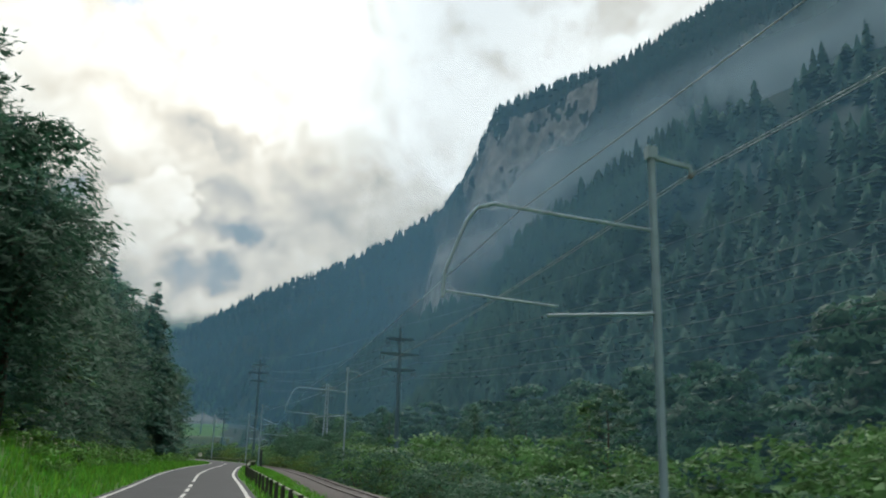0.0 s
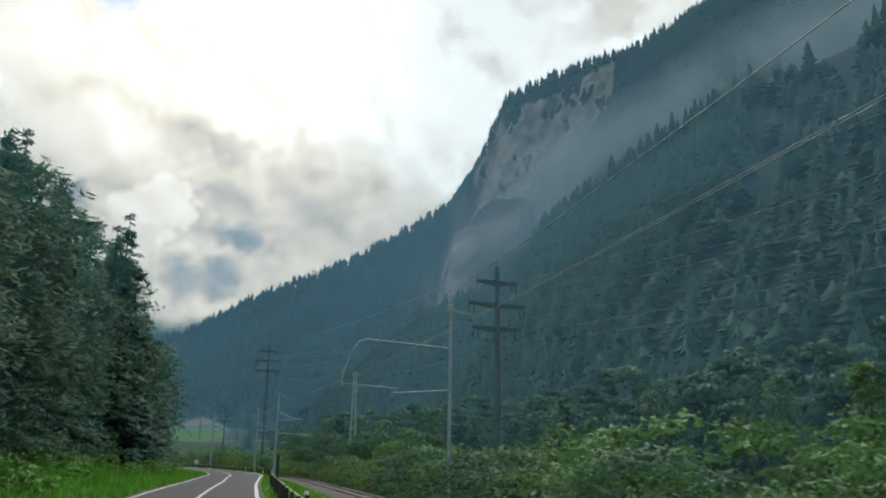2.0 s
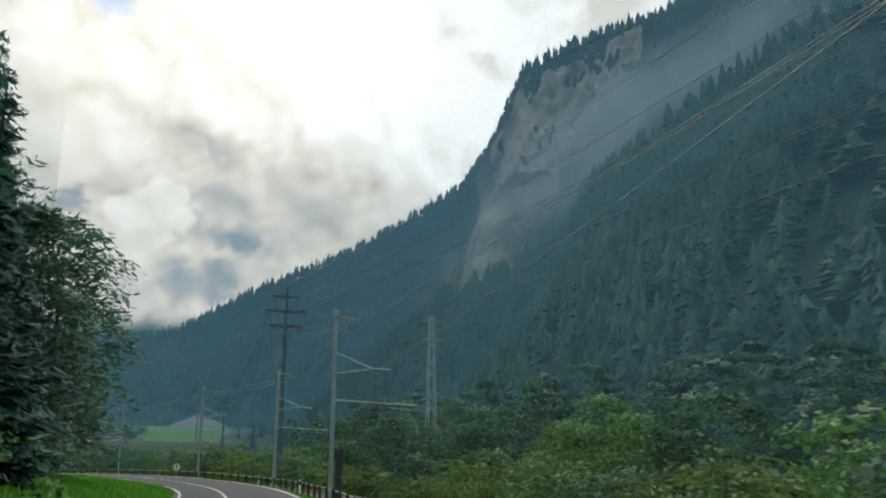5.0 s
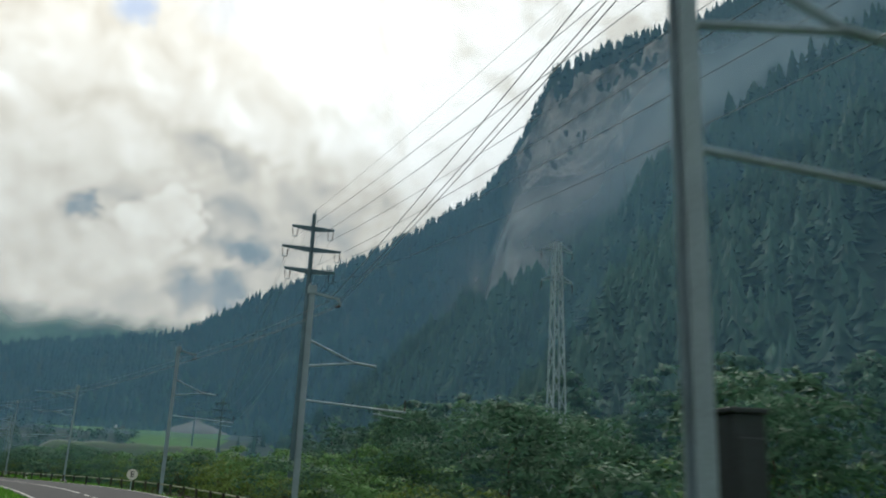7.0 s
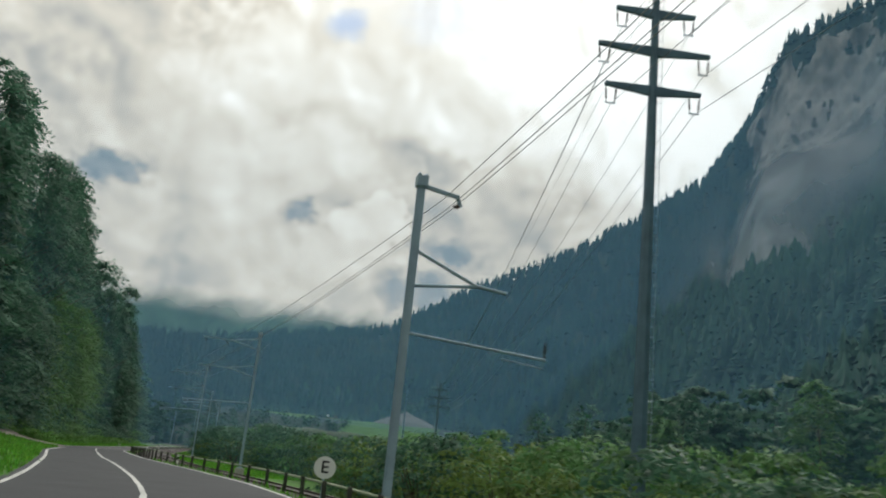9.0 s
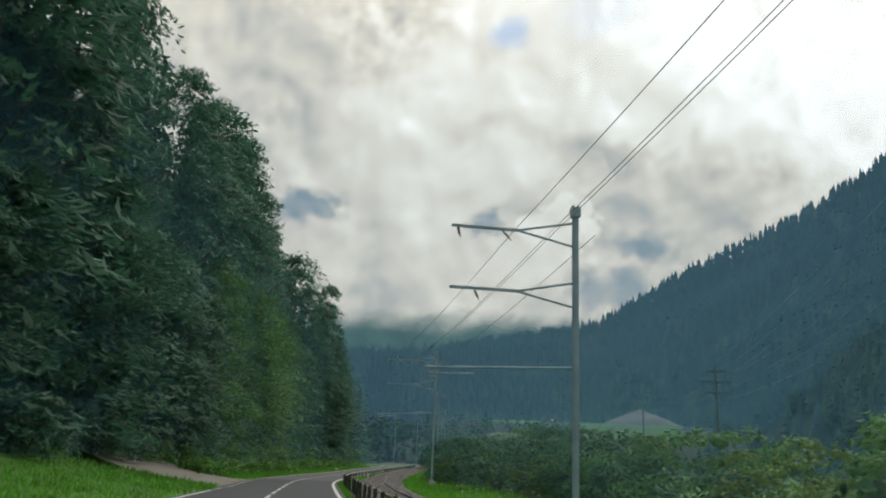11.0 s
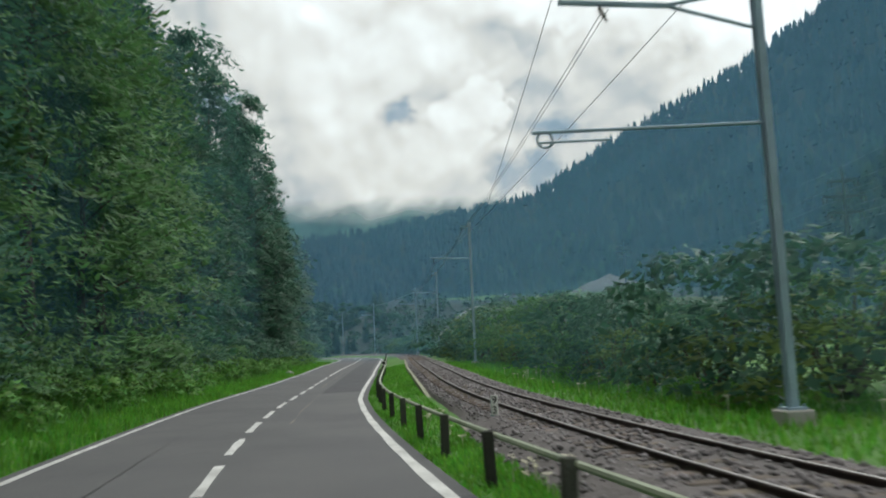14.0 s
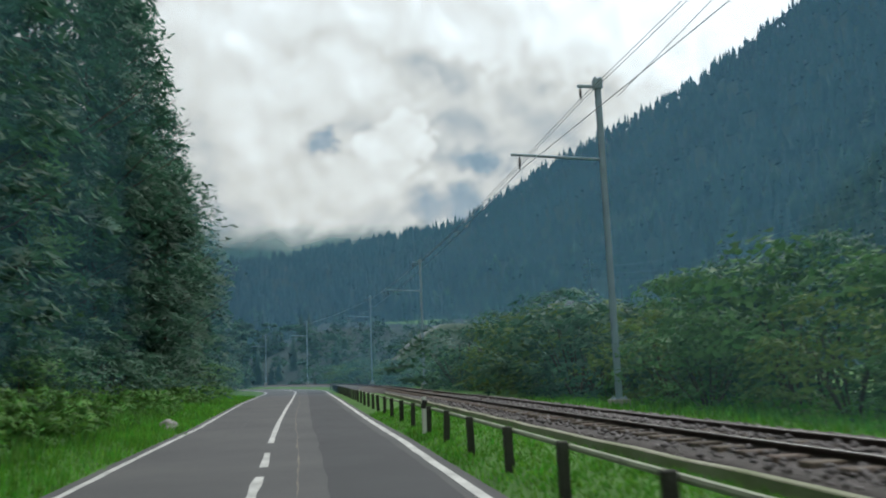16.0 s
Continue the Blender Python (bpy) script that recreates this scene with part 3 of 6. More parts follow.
tagged(strip("gravel_lane", np.arange(259.5, 281.1, 0.6), lambda s: np.linspace(edge_l(s) - 0.26, lane_out(s), 9),
             lambda s, l: near_height(s, l) + 0.07, M_GRAVELROAD), "pale gravel lane joining the road", "lane", kind="structure")


tagged(strip("lay_by", np.arange(-8, 14.1, 1.0), lambda s: np.linspace(edge_l(s) - 0.26, edge_l(s) - 0.3 - 5.5 * min(1.0, max(0.0, (14 - s) / 3.0)) ** 0.5, 7),
             lambda s, l: np.minimum(near_height(s, l) + 0.07, 0.09) + 0.0 * l, M_GRAVELROAD), "pale gravel lay-by beside the road", "lay-by", kind="structure")


# ---- railway ----
rail_root = thing("railway_track", Matrix.Identity(4), "single narrow-gauge railway track on brown ballast", "railway", kind="structure")
def kerbed(s):
    """1 where a concrete edging holds the ballast on the road's side."""
    return tab(s, (290, 0.0), (299, 1.0), (374, 1.0), (380, 0.0))


def bed_h(s, l):
    """Ballast surface against the rail heads."""
    o, k = l - track_l(s), kerbed(s)
    left = np.interp(-o - 0.0, [0, 1.3, 1.75, 2.3], [-0.078, -0.105, -0.26, -0.50]) * (1 - k) + np.interp(-o, [0, 1.22, 1.36, 1.5], [-0.078, -0.15, -0.24, -0.60]) * k
    return track_z(s) + np.where(o < 0, left, np.interp(o, [0, 1.3, 1.75, 2.3], [-0.078, -0.105, -0.26, -0.50]))


strip("ballast_bed", np.arange(-58, 478.1, 2.0), lambda s: track_l(s) + np.array([-2.3 + 0.8 * kerbed(s), -1.75 + 0.4 * kerbed(s), -1.25, -0.5, 0.5, 1.3, 1.75, 2.3]),
      bed_h, M_BALBED, rail_root, uneven=0.012)
PROFILE = [(-0.055, 0.0), (0.055, 0.0), (0.05, 0.018), (0.011, 0.03), (0.011, 0.095), (0.033, 0.105), (0.033, 0.138), (-0.033, 0.138), (-0.033, 0.105), (-0.011, 0.095), (-0.011, 0.03), (-0.05, 0.018)]


def rail(side):
    ss = np.arange(-58, 478, 2.0)
    V = np.concatenate([at(ss, track_l(ss) + side * 0.535 + px, track_z(ss) - 0.14 + pz) for px, pz in PROFILE])
    n, k = len(ss), len(PROFILE)
    f = []
    for a in range(k):
        b = (a + 1) % k
        i = np.arange(n - 1)
        f.append(np.stack([a * n + i, b * n + i, b * n + i + 1, a * n + i + 1], -1))
    f = np.concatenate(f)
    ob = big_mesh("rail", V, f, M_RAIL, rail_root)
    ob.data.materials.append(M_RAILTOP)
    ob.data.polygons.foreach_set("material_index", np.repeat((np.arange(k) == 6).astype(np.int32), n - 1))
    return ob


rail(-1), rail(1)

# ---- masts of the railway's overhead line ----
UP = Vector((0, 0, 1))


def h_beam(name, z0, z1, w, parent):
    """A rolled H section, its flanges facing along the track."""
    t, k = w * 0.5, w * 0.04
    ring = [(-t, -t), (t, -t), (t, -t + 2 * k), (k, -t + 2 * k), (k, t - 2 * k), (t, t - 2 * k), (t, t), (-t, t), (-t, t - 2 * k), (-k, t - 2 * k), (-k, -t + 2 * k), (-t, -t + 2 * k)]
    bm = bmesh.new()
    lo = [bm.verts.new((x, y, z0)) for x, y in ring]
    hi = [bm.verts.new((x, y, z1)) for x, y in ring]
    for q in range(12):
        bm.faces.new((lo[q], lo[(q + 1) % 12], hi[(q + 1) % 12], hi[q]))
    bm.faces.new(hi)
    bm.faces.new(lo[::-1])
    return part(name, bm, M_STEEL, parent)


def insulator(a, b, parent):
    a, b = Vector(a), Vector(b)
    bm = bmesh.new()
    add_bar(bm, a, b, 0.02)
    for k in range(4):
        p, q = a.lerp(b, 0.25 + 0.14 * k), a.lerp(b, 0.31 + 0.14 * k)
        add_bar(bm, p, q, 0.065, 0.04)
    part("insulator", bm, M_INSUL, parent)


def mast(x, y, s, base, top, kind):
    """kind: hook (arms over the track on the right), yarm (two forked arms to the left), drop (bent cantilever to the left), small."""
    m = pose(x, y, base, 0, 0, heading(s))
    ob = thing("overhead_line_mast", m, "grey galvanised steel H-section railway mast with bracket arms", "mast", "masts of the railway line")
    h = top - base
    w = {"drop": 0.16, "hook": 0.215}.get(kind, 0.18)
    bm = bmesh.new()
    add_box(bm, (0, 0, 0.0), (0.6, 0.6, 0.7), bevel=0.03)
    part("foundation", bm, M_CONC, ob, "concrete foundation block")
    h_beam("post", 0.33, h, w, ob)
    bm = bmesh.new()
    add_box(bm, (0, 0, 0.37), (0.42, 0.42, 0.05))
    for a in (-0.15, 0.15):
        for b in (-0.15, 0.15):
            add_bar(bm, (a, b, 0.37), (a, b, 0.46), 0.022)
    part("base_plate", bm, M_STEEL, ob)
    bm = bmesh.new()
    add_box(bm, (0, 0, h - 0.16), (w + 0.12, w + 0.1, 0.34))
    for q in (-0.5, 0.5):
        add_box(bm, (q * w, 0, h + 0.04), (0.06, w, 0.1))
    part("cap", bm, M_STEEL, ob)
    d = 1 if kind == "hook" else -1
    if kind in ("hook", "drop"):
        e = 1
        bm = bmesh.new()
        add_beam(bm, (e * 0.1, 0, h - 0.28), (e * 1.2, 0, h - 0.42), 0.11, 0.11)
        add_beam(bm, (e * 1.18, 0, h - 0.36), (e * 1.32, 0, h - 0.72), 0.10, 0.10)
        part("top_bracket", bm, M_STEEL, ob)
        insulator((e * 1.3, 0, h - 0.72), (e * 0.95, -0.35, h - 0.85), ob)
    if kind == "hook":
        bar_part("upper_strut", (0.1, 0, h - 2.35), (2.05, 0, h - 3.1), 0.055, M_STEEL, ob)
        bar_part("lower_strut", (0.1, 0, h - 3.42), (2.05, 0, h - 3.14), 0.05, M_STEEL, ob)
        bar_part("arm", (2.0, 0, h - 3.11), (3.1, 0, h - 3.18), 0.06, M_STEEL, ob)
        bar_part("cantilever", (0.1, 0, h - 4.85), (4.6, 0, h - 5.05), 0.045, M_STEEL, ob)
        bar_part("steady_arm", (3.1, 0, h - 5.2), (4.5, 0, h - 5.32), 0.022, M_STEEL, ob)
        insulator((4.55, 0, h - 4.5), (4.55, 0, h - 5.0), ob)
    if kind == "yarm":
        for z, n in ((h - 0.95, 2), (h - 3.05, 1)):
            bm = bmesh.new()
            add_beam(bm, (-2.0, 0, z), (-4.3, 0, z), 0.09, 0.09)
            part("arm", bm, M_STEEL, ob)
            bar_part("upper_strut", (-0.1, 0, z + 0.4), (-2.05, 0, z), 0.04, M_STEEL, ob)
            bar_part("lower_strut", (-0.1, 0, z - 0.42), (-2.05, 0, z), 0.04, M_STEEL, ob)
            for k in range(n):
                insulator((-4.1 + 1.5 * k if n == 2 else -3.5, 0, z), (-4.0 + 1.75 * k if n == 2 else -3.3, 0, z - 0.38), ob)
        bar_part("cantilever", (-0.1, 0, h - 5.5), (-5.0, 0, h - 5.72), 0.036, M_STEEL, ob)
        bar_part("steady_arm", (-3.4, 0, h - 5.85), (-4.9, 0, h - 5.92), 0.025, M_STEEL, ob)
        bm = bmesh.new()
        for k in range(10):
            a, b = radians(36 * k), radians(36 * k + 36)
            add_bar(bm, (-4.75 + 0.16 * math.cos(a), 0, h - 5.86 + 0.16 * math.sin(a)), (-4.75 + 0.16 * math.cos(b), 0, h - 5.86 + 0.16 * math.sin(b)), 0.025, sides=5)
        part("wire_loop", bm, M_STEEL, ob)
    if kind == "drop":
        bar_part("cantilever", (-0.1, 0, h - 2.45), (-4.7, 0, h - 2.15), 0.05, M_STEEL, ob)
        bm = bmesh.new()
        pts = [(-4.7, 0, h - 2.15), (-5.15, 0, h - 2.3), (-5.45, 0, h - 2.7), (-6.0, 0, h - 4.1), (-6.05, 0, h - 4.75)]
        for a, b in zip(pts, pts[1:]):
            add_bar(bm, a, b, 0.05)
        part("drop_tube", bm, M_STEEL, ob, "pale bent drop tube")
        bar_part("registration_tube", (-5.95, 0, h - 4.6), (-2.9, 0, h - 4.8), 0.035, M_STEEL, ob)
        bar_part("lower_cantilever", (-0.1, 0, h - 4.8), (-3.2, 0, h - 5.05), 0.045, M_STEEL, ob)
    if kind == "small":
        bm = bmesh.new()
        add_beam(bm, (-0.1, 0, h - 0.25), (-0.75, 0, h - 0.25), 0.09, 0.09)
        part("top_bracket", bm, M_STEEL, ob)
        insulator((-0.65, 0, h - 0.3), (-0.65, 0, h - 0.75), ob)
        bar_part("cantilever", (-0.1, 0, h - 2.9), (-3.3, 0, h - 2.75), 0.05, M_STEEL, ob)
        insulator((-3.0, 0, h - 2.8), (-3.0, 0, h - 3.3), ob)
    return ob


MASTS = [(*at(-38, 11.4)[:2], -38, -1.4, 10.3, "drop"), (*at(20, 11.3)[:2], 20, -1.4, 10.3, "drop"), (-4.9, 66.0, 85, -1.5, 10.2, "drop"),
         (-25.9, 123.8, 146, -0.9, 9.5, "hook"), (-34.3, 150.7, 173.5, -0.9, 9.1, "hook"), (-47.7, 174.8, 200, -0.75, 9.7, "hook"),
         (-70.4, 210.5, 242, -0.75, 9.9, "yarm"), (-97.0, 249.4, 290, -0.95, 10.7, "yarm"), (-120.6, 293.7, 341, -0.8, 10.7, "small"),
         (-142.0, 336.0, 388, -0.6, 11.0, "small"), (-161.5, 371.0, 428, -0.5, 11.6, "small"), (-192.0, 412.0, 470, -0.3, 11.8, "small"), (-217.0, 440.0, 476, -0.3, 11.4, "small")]
for x, y, s, b, t, k in MASTS:
    mast(float(x), float(y), s, b, t, k)


# ---- wires ----
def wire(name, pts, r, label, sags=0.5, category="wire", group="overhead wires", material=M_WIRE):
    """One wire hung through the given points, sagging between them."""
    cu = bpy.data.curves.new(name, "CURVE")
    cu.dimensions, cu.bevel_depth, cu.bevel_resolution = "3D", r, 1
    sp = cu.splines.new("POLY")
    out = []
    for a, b in zip(pts, pts[1:]):
        a, b = Vector(a), Vector(b)
        for k in range(12):
            u = k / 12
            out.append(a.lerp(b, u) - UP * sags * 4 * u * (1 - u) * ((b - a).length / 50))
    out.append(Vector(pts[-1]))
    sp.points.add(len(out) - 1)
    for p, q in zip(sp.points, out):
        p.co = (*q, 1)
    cu.materials.append(material)
    return tagged(new(name, cu), label, category, group)


def on_mast(i, dx, dz, dy=0.0):
    x, y, s, b, t, k = MASTS[i]
    h = radians(heading(s))
    return Vector((x + dx * math.cos(h) - dy * math.sin(h), y + dx * math.sin(h) + dy * math.cos(h), t + dz))


TIP = {"hook": (0.97, -0.85), "drop": (0.97, -0.85), "small": (-0.65, -0.75)}
# on the two masts with Y-shaped arms: return wire, feeder pair, auxiliary wire
YARM = {6: ((-2.1, -0.9), (-0.8, -0.9), (0.7, -0.9)), 7: ((-3.6, -0.64), (-1.5, -0.47), (0.05, -1.28))}
for off in (-0.07, 0.07):
    p = []
    for i, mrow in enumerate(MASTS):
        dx, dz = YARM[i][1] if i in YARM else TIP[mrow[5]]
        p.append(on_mast(i, dx + off, dz))
    wire("feeder_wire", p, 0.011, "thin grey feeder wire strung along the masts", 0.3)
p = [on_mast(i, *(YARM[i][0] if i in YARM else (0.72, -0.6))) for i in range(len(MASTS))]
wire("return_wire", p[3:9], 0.012, "thin grey return wire strung along the masts", 0.3)
p = []
for i, mrow in enumerate(MASTS):
    p.append(on_mast(i, *(YARM[i][2] if i in YARM else {"hook": (2.5, -3.15), "drop": (-3.9, -2.2), "small": (-3.0, -3.3)}[mrow[5]])))
wire("auxiliary_wire", p[6:], 0.012, "thin grey auxiliary wire above the track", 0.3)
wire("auxiliary_wire", p[:4], 0.012, "thin grey auxiliary wire above the track", 0.3)

# ---- power pylons ----
def pylon(x, y, base, top, turn):
    ob = thing("power_pylon", pose(x, y, base, 0, 0, turn), "dark steel tube pylon with three crossarms and paired insulators", "pylon", "power line pylons")
    h = top - base
    bar_part("shaft", (0, 0, 0), (0, 0, h), 0.36, M_DARKSTEEL, ob, 0.17)
    bm = bmesh.new()
    for k in range(int(h / 0.45)):
        z = 3 + k * 0.45
        if z < h - 0.3:
            r = 0.36 - 0.19 * z / h
            add_bar(bm, (r, 0, z), (r + 0.22, 0, z), 0.012, sides=5)
    add_bar(bm, (0.50, 0, 3), (0.38, 0, h - 0.6), 0.012, sides=5)
    part("climbing_ladder", bm, M_STEEL, ob)
    bar_part("lightning_spike", (0, 0, h), (0.15, 0, h + 0.45), 0.03, M_DARKSTEEL, ob)
    for z, half in ((h - 1.45, 1.9), (h - 3.4, 2.65), (h - 5.4, 2.25)):
        arm = None
        for e in (-1, 1):
            bm = bmesh.new()
            v = []
            for q, hh in ((0.1, 0.24), (half, 0.09)):
                for a, b in ((-1, -1), (1, -1), (1, 1), (-1, 1)):
                    v.append(bm.verts.new((e * q, a * 0.09, z + b * hh + (0.1 if q > 1 else 0))))
            for k in range(4):
                bm.faces.new((v[k], v[(k + 1) % 4], v[4 + (k + 1) % 4], v[4 + k]))
            bm.faces.new(v[:4][::-1])
            bm.faces.new(v[4:])
            bmesh.ops.recalc_face_normals(bm, faces=bm.faces)
            arm = part("crossarm", bm, M_DARKSTEEL, ob)
            for q in (half - 0.05, half - 0.55):
                insulator((e * q, 0, z), (e * (q - (0.06 if q > half - 0.3 else -0.06)), 0, z - 0.85), arm)
            bar_part("yoke", (e * (half - 0.55), 0, z - 0.85), (e * (half - 0.05), 0, z - 0.85), 0.035, M_DARKSTEEL, arm)
    return ob


PY = [(40.0, -10.0, -1.5, 17.0), (-0.9, 88.0, -1.8, 17.7), (-41.1, 187.4, -1.5, 24.1), (-90.0, 345.0, 1.0, 20.5), (-150.0, 520.0, 12.0, 34.0)]
for k, (x, y, b, t) in enumerate(PY):
    a, c = PY[max(k - 1, 0)], PY[min(k + 1, len(PY) - 1)]
    pylon(x, y, b, t, math.degrees(math.atan2(-(c[0] - a[0]), c[1] - a[1])))


def on_pylon(k, dx, dz):
    x, y, b, t = PY[k]
    a, c = PY[max(k - 1, 0)], PY[min(k + 1, len(PY) - 1)]
    h = math.atan2(-(c[0] - a[0]), c[1] - a[1])
    return (x + dx * math.cos(h), y + dx * math.sin(h), t + dz)


for dz, half in ((-2.35, 1.6), (-4.3, 2.35), (-6.3, 1.95)):
    for e in (-1, 1):
        wire("power_line", [on_pylon(k, e * half, dz) for k in range(len(PY))], 0.014, "thin power line conductor between pylons", 0.9, "power line", "power line conductors", M_LINE)
wire("earth_wire", [on_pylon(k, 0.15, 0.4) for k in range(len(PY))], 0.010, "thin earth wire over the pylon tops", 0.6, "power line", "power line conductors", M_LINE)


def lattice_tower(x, y, base, top, turn):
    ob = thing("lattice_tower", pose(x, y, base, 0, 0, turn), "slender pale steel lattice tower with small crossarms", "lattice tower")
    h = top - base
    def half(z):
        return 0.60 - 0.40 * z / h
    for a in (-1, 1):
        for b in (-1, 1):
            beam_part("leg", (a * half(0), b * half(0), 0), (a * half(h), b * half(h), h), 0.09, 0.09, M_LATTICE, ob)
    z, k = 0.5, 0
    while z < h - 1.5:
        z2 = min(z + 3.4 * half(z) + 0.45, h - 1)
        p, q = half(z), half(z2)
        for a, b in (((-1, -1), (1, -1)), ((1, -1), (1, 1)), ((1, 1), (-1, 1)), ((-1, 1), (-1, -1))):
            if k % 2:
                a, b = b, a
            beam_part("brace", (a[0] * p, a[1] * p, z), (b[0] * q, b[1] * q, z2), 0.06, 0.05, M_LATTICE, ob)
        z, k = z2, k + 1
    for zz, w in ((h - 0.5, 1.15), (h - 2.6, 1.15)):
        for e in (-1, 1):
            bm = bmesh.new()
            add_beam(bm, (0, 0.1, zz), (e * w, 0, zz - 0.15), 0.07, 0.07)
            add_beam(bm, (0, -0.1, zz + 0.45), (e * w, 0, zz - 0.1), 0.06, 0.06)
            part("crossarm", bm, M_LATTICE, ob)
            insulator((e * w, 0, zz - 0.12), (e * w, 0, zz - 0.8), ob)


lattice_tower(-21.4, 169.3, -1.5, 17.0, 20)


# ---- concrete edging between ballast and grass ----
def edging():
    ss = np.arange(299, 372.1, 1.5)
    off = tab(ss, (299, -1.48), (372, -1.42))
    V, f = [], []
    for s, o in zip(ss, off):
        l, z = float(track_l(s) + o), float(track_z(s)) - 0.2 - 0.3 * float(tab(s, (299, 1), (309, 0)))
        for dl, dz in ((-0.075, -0.5), (-0.075, -0.015), (-0.06, 0.0), (0.06, 0.0), (0.075, -0.015), (0.075, -0.5)):
            V.append(at(s, l + dl, z + dz + 0.01 * math.sin(s * 1.7)))
    for i in range(len(ss) - 1):
        for k in range(5):
            f.append((i * 6 + k, i * 6 + k + 1, i * 6 + k + 7, i * 6 + k + 6))
    tagged(obj("ballast_edging", V, f, M_MOSSY), "mossy concrete edging between ballast and grass", "edging", kind="structure")


edging()


def boulder(s, l, size, seed):
    bm = bmesh.new()
    bmesh.ops.create_icosphere(bm, subdivisions=3, radius=size)
    for v in bm.verts:
        v.co *= 1 + 0.35 * noise.noise(v.co * (1.6 / size) + Vector((seed, 0, 0)))
        v.co.z *= 0.65
    ob = part("boulder", bm, M_CONC, None)
    ob.data.shade_smooth()
    g = float(near_height(np.array([s]), np.array([l]))[0])
    ob.matrix_world = pose(*map(float, at(s, l, g + size * 0.25)), 0, 0, 40 * seed)
    tagged(ob, "pale weathered stone lying in the grass verge", "stone", "stones in the verge")


boulder(346.0, -4.3, 0.34, 1)
boulder(344.4, -4.0, 0.22, 2)
boulder(347.5, -4.6, 0.18, 3)

# ---- fence along the road ----
fence = thing("roadside_fence", Matrix.Identity(4), "weathered timber posts carrying a mossy pipe rail", "fence")


def fence_l(s):
    return edge_r(s) + tab(s, (0, 0.85), (200, 1.0), (264, 1.0), (270, 0.84), (276, 0.74), (300, 0.6), (318, 0.76), (335, 0.84), (480, 0.9))


def fence_top(s):
    """Post tops above the road."""
    return float(tab(s, (0, 0.62), (300, 0.63), (328, 0.77), (480, 0.78)))


bm = bmesh.new()
add_box(bm, (0, 0, 0.0), (0.13, 0.13, 1.2), bevel=0.015)
post_mesh = bpy.data.meshes.new("fence_post")
bm.to_mesh(post_mesh)
bm.free()
post_mesh.materials.append(M_POST)
rng = random.Random(5)
FS = [3.0 * k + rng.uniform(-0.12, 0.12) for k in range(-4, 141)]
for s in FS:
    o = new("fence_post", post_mesh)
    q = at(s, fence_l(s), fence_top(s) - 0.6)
    o.matrix_world = pose(*map(float, q), rng.uniform(-2, 2), rng.uniform(-2.5, 2.5), heading(s) + rng.uniform(-4, 4))
    o.parent = fence
for a, b in zip(FS, FS[1:]):
    p = Vector(at(a, fence_l(a) + 0.09, fence_top(a) - 0.07))
    q = Vector(at(b, fence_l(b) + 0.09, fence_top(b) - 0.07))
    bar_part("fence_rail", p, q, 0.04, M_FRAIL, fence)


def delineator(s, l):
    g = float(near_height(np.array([s]), np.array([l]))[0])
    ob = thing("delineator_post", pose(*map(float, at(s, l, g)), 0, 0, heading(s)), "white roadside delineator post with a black band", "delineator post", "delineator posts")
    bm = bmesh.new()
    add_box(bm, (0, 0, 0.48), (0.12, 0.07, 0.96), bevel=0.015)
    part("post", bm, M_WHITE, ob)
    bm = bmesh.new()
    add_box(bm, (0, 0, 0.76), (0.124, 0.074, 0.22), pose(0, 0, 0, 0, 12, 0))
    part("band", bm, M_BLACK, ob, "slanted black band")


for s, l in ((152, 3.3), (176, 4.6), (336, 3.55), (62, 2.3), (233, 3.0)):
    delineator(s, l)


def cabinet(x, y, base, top, turn):
    ob = thing("switch_cabinet", pose(x, y, base, 0, 0, turn), "tall dark steel switch cabinet beside a mast", "switch cabinet")
    h = top - base
    bm = bmesh.new()
    add_box(bm, (0, 0, h / 2), (0.34, 0.36, h), bevel=0.02)
    part("body", bm, M_CABINET, ob)
    bm = bmesh.new()
    add_box(bm, (0, -0.188, h * 0.55), (0.28, 0.02, h * 0.75), bevel=0.006)
    door = part("door", bm, M_CABINET, ob)
    bm = bmesh.new()
    add_box(bm, (0.10, -0.205, h * 0.55), (0.03, 0.03, 0.14))
    part("handle", bm, M_STEEL, door)
    bm = bmesh.new()
    add_box(bm, (0, 0, h + 0.02), (0.40, 0.42, 0.05), bevel=0.01)
    part("lid", bm, M_CABINET, ob)


cabinet(-25.5, 123.9, -1.0, 2.0, 15)


# ---- signs ----
def text_mesh(name, body, size, material, parent, m):
    cu = bpy.data.curves.new(name, "FONT")
    cu.body, cu.size, cu.align_x, cu.align_y, cu.extrude = body, size, "CENTER", "CENTER", 0.004
    cu.offset = 0.012 * size
    tmp = bpy.data.objects.new(name, cu)
    me = bpy.data.meshes.new_from_object(tmp)
    bpy.data.objects.remove(tmp)
    me.materials.clear()
    me.materials.append(material)
    ob = new(name, me)
    ob.parent = parent
    ob.matrix_local = m
    return ob


def round_sign(x, y, z, turn):
    gz = -0.9
    ob = thing("round_railway_sign", pose(x, y, gz, 0, 0, turn), "round white railway sign with a black letter E", "railway sign")
    bar_part("post", (0, 0.06, 0), (0, 0.06, z - gz + 0.1), 0.04, M_STEEL, ob)
    bm = bmesh.new()
    bmesh.ops.create_cone(bm, cap_ends=True, segments=40, radius1=0.40, radius2=0.40, depth=0.03, matrix=Matrix.Translation((0, 0, z - gz)) @ pose(0, 0, 0, 90))
    part("disc", bm, M_WHITE, ob)
    text_mesh("letter", "E", 0.62, M_BLACK, ob, pose(0, -0.022, z - gz, 90, 0, 0))


round_sign(-52.1, 181.1, 0.72, 25)


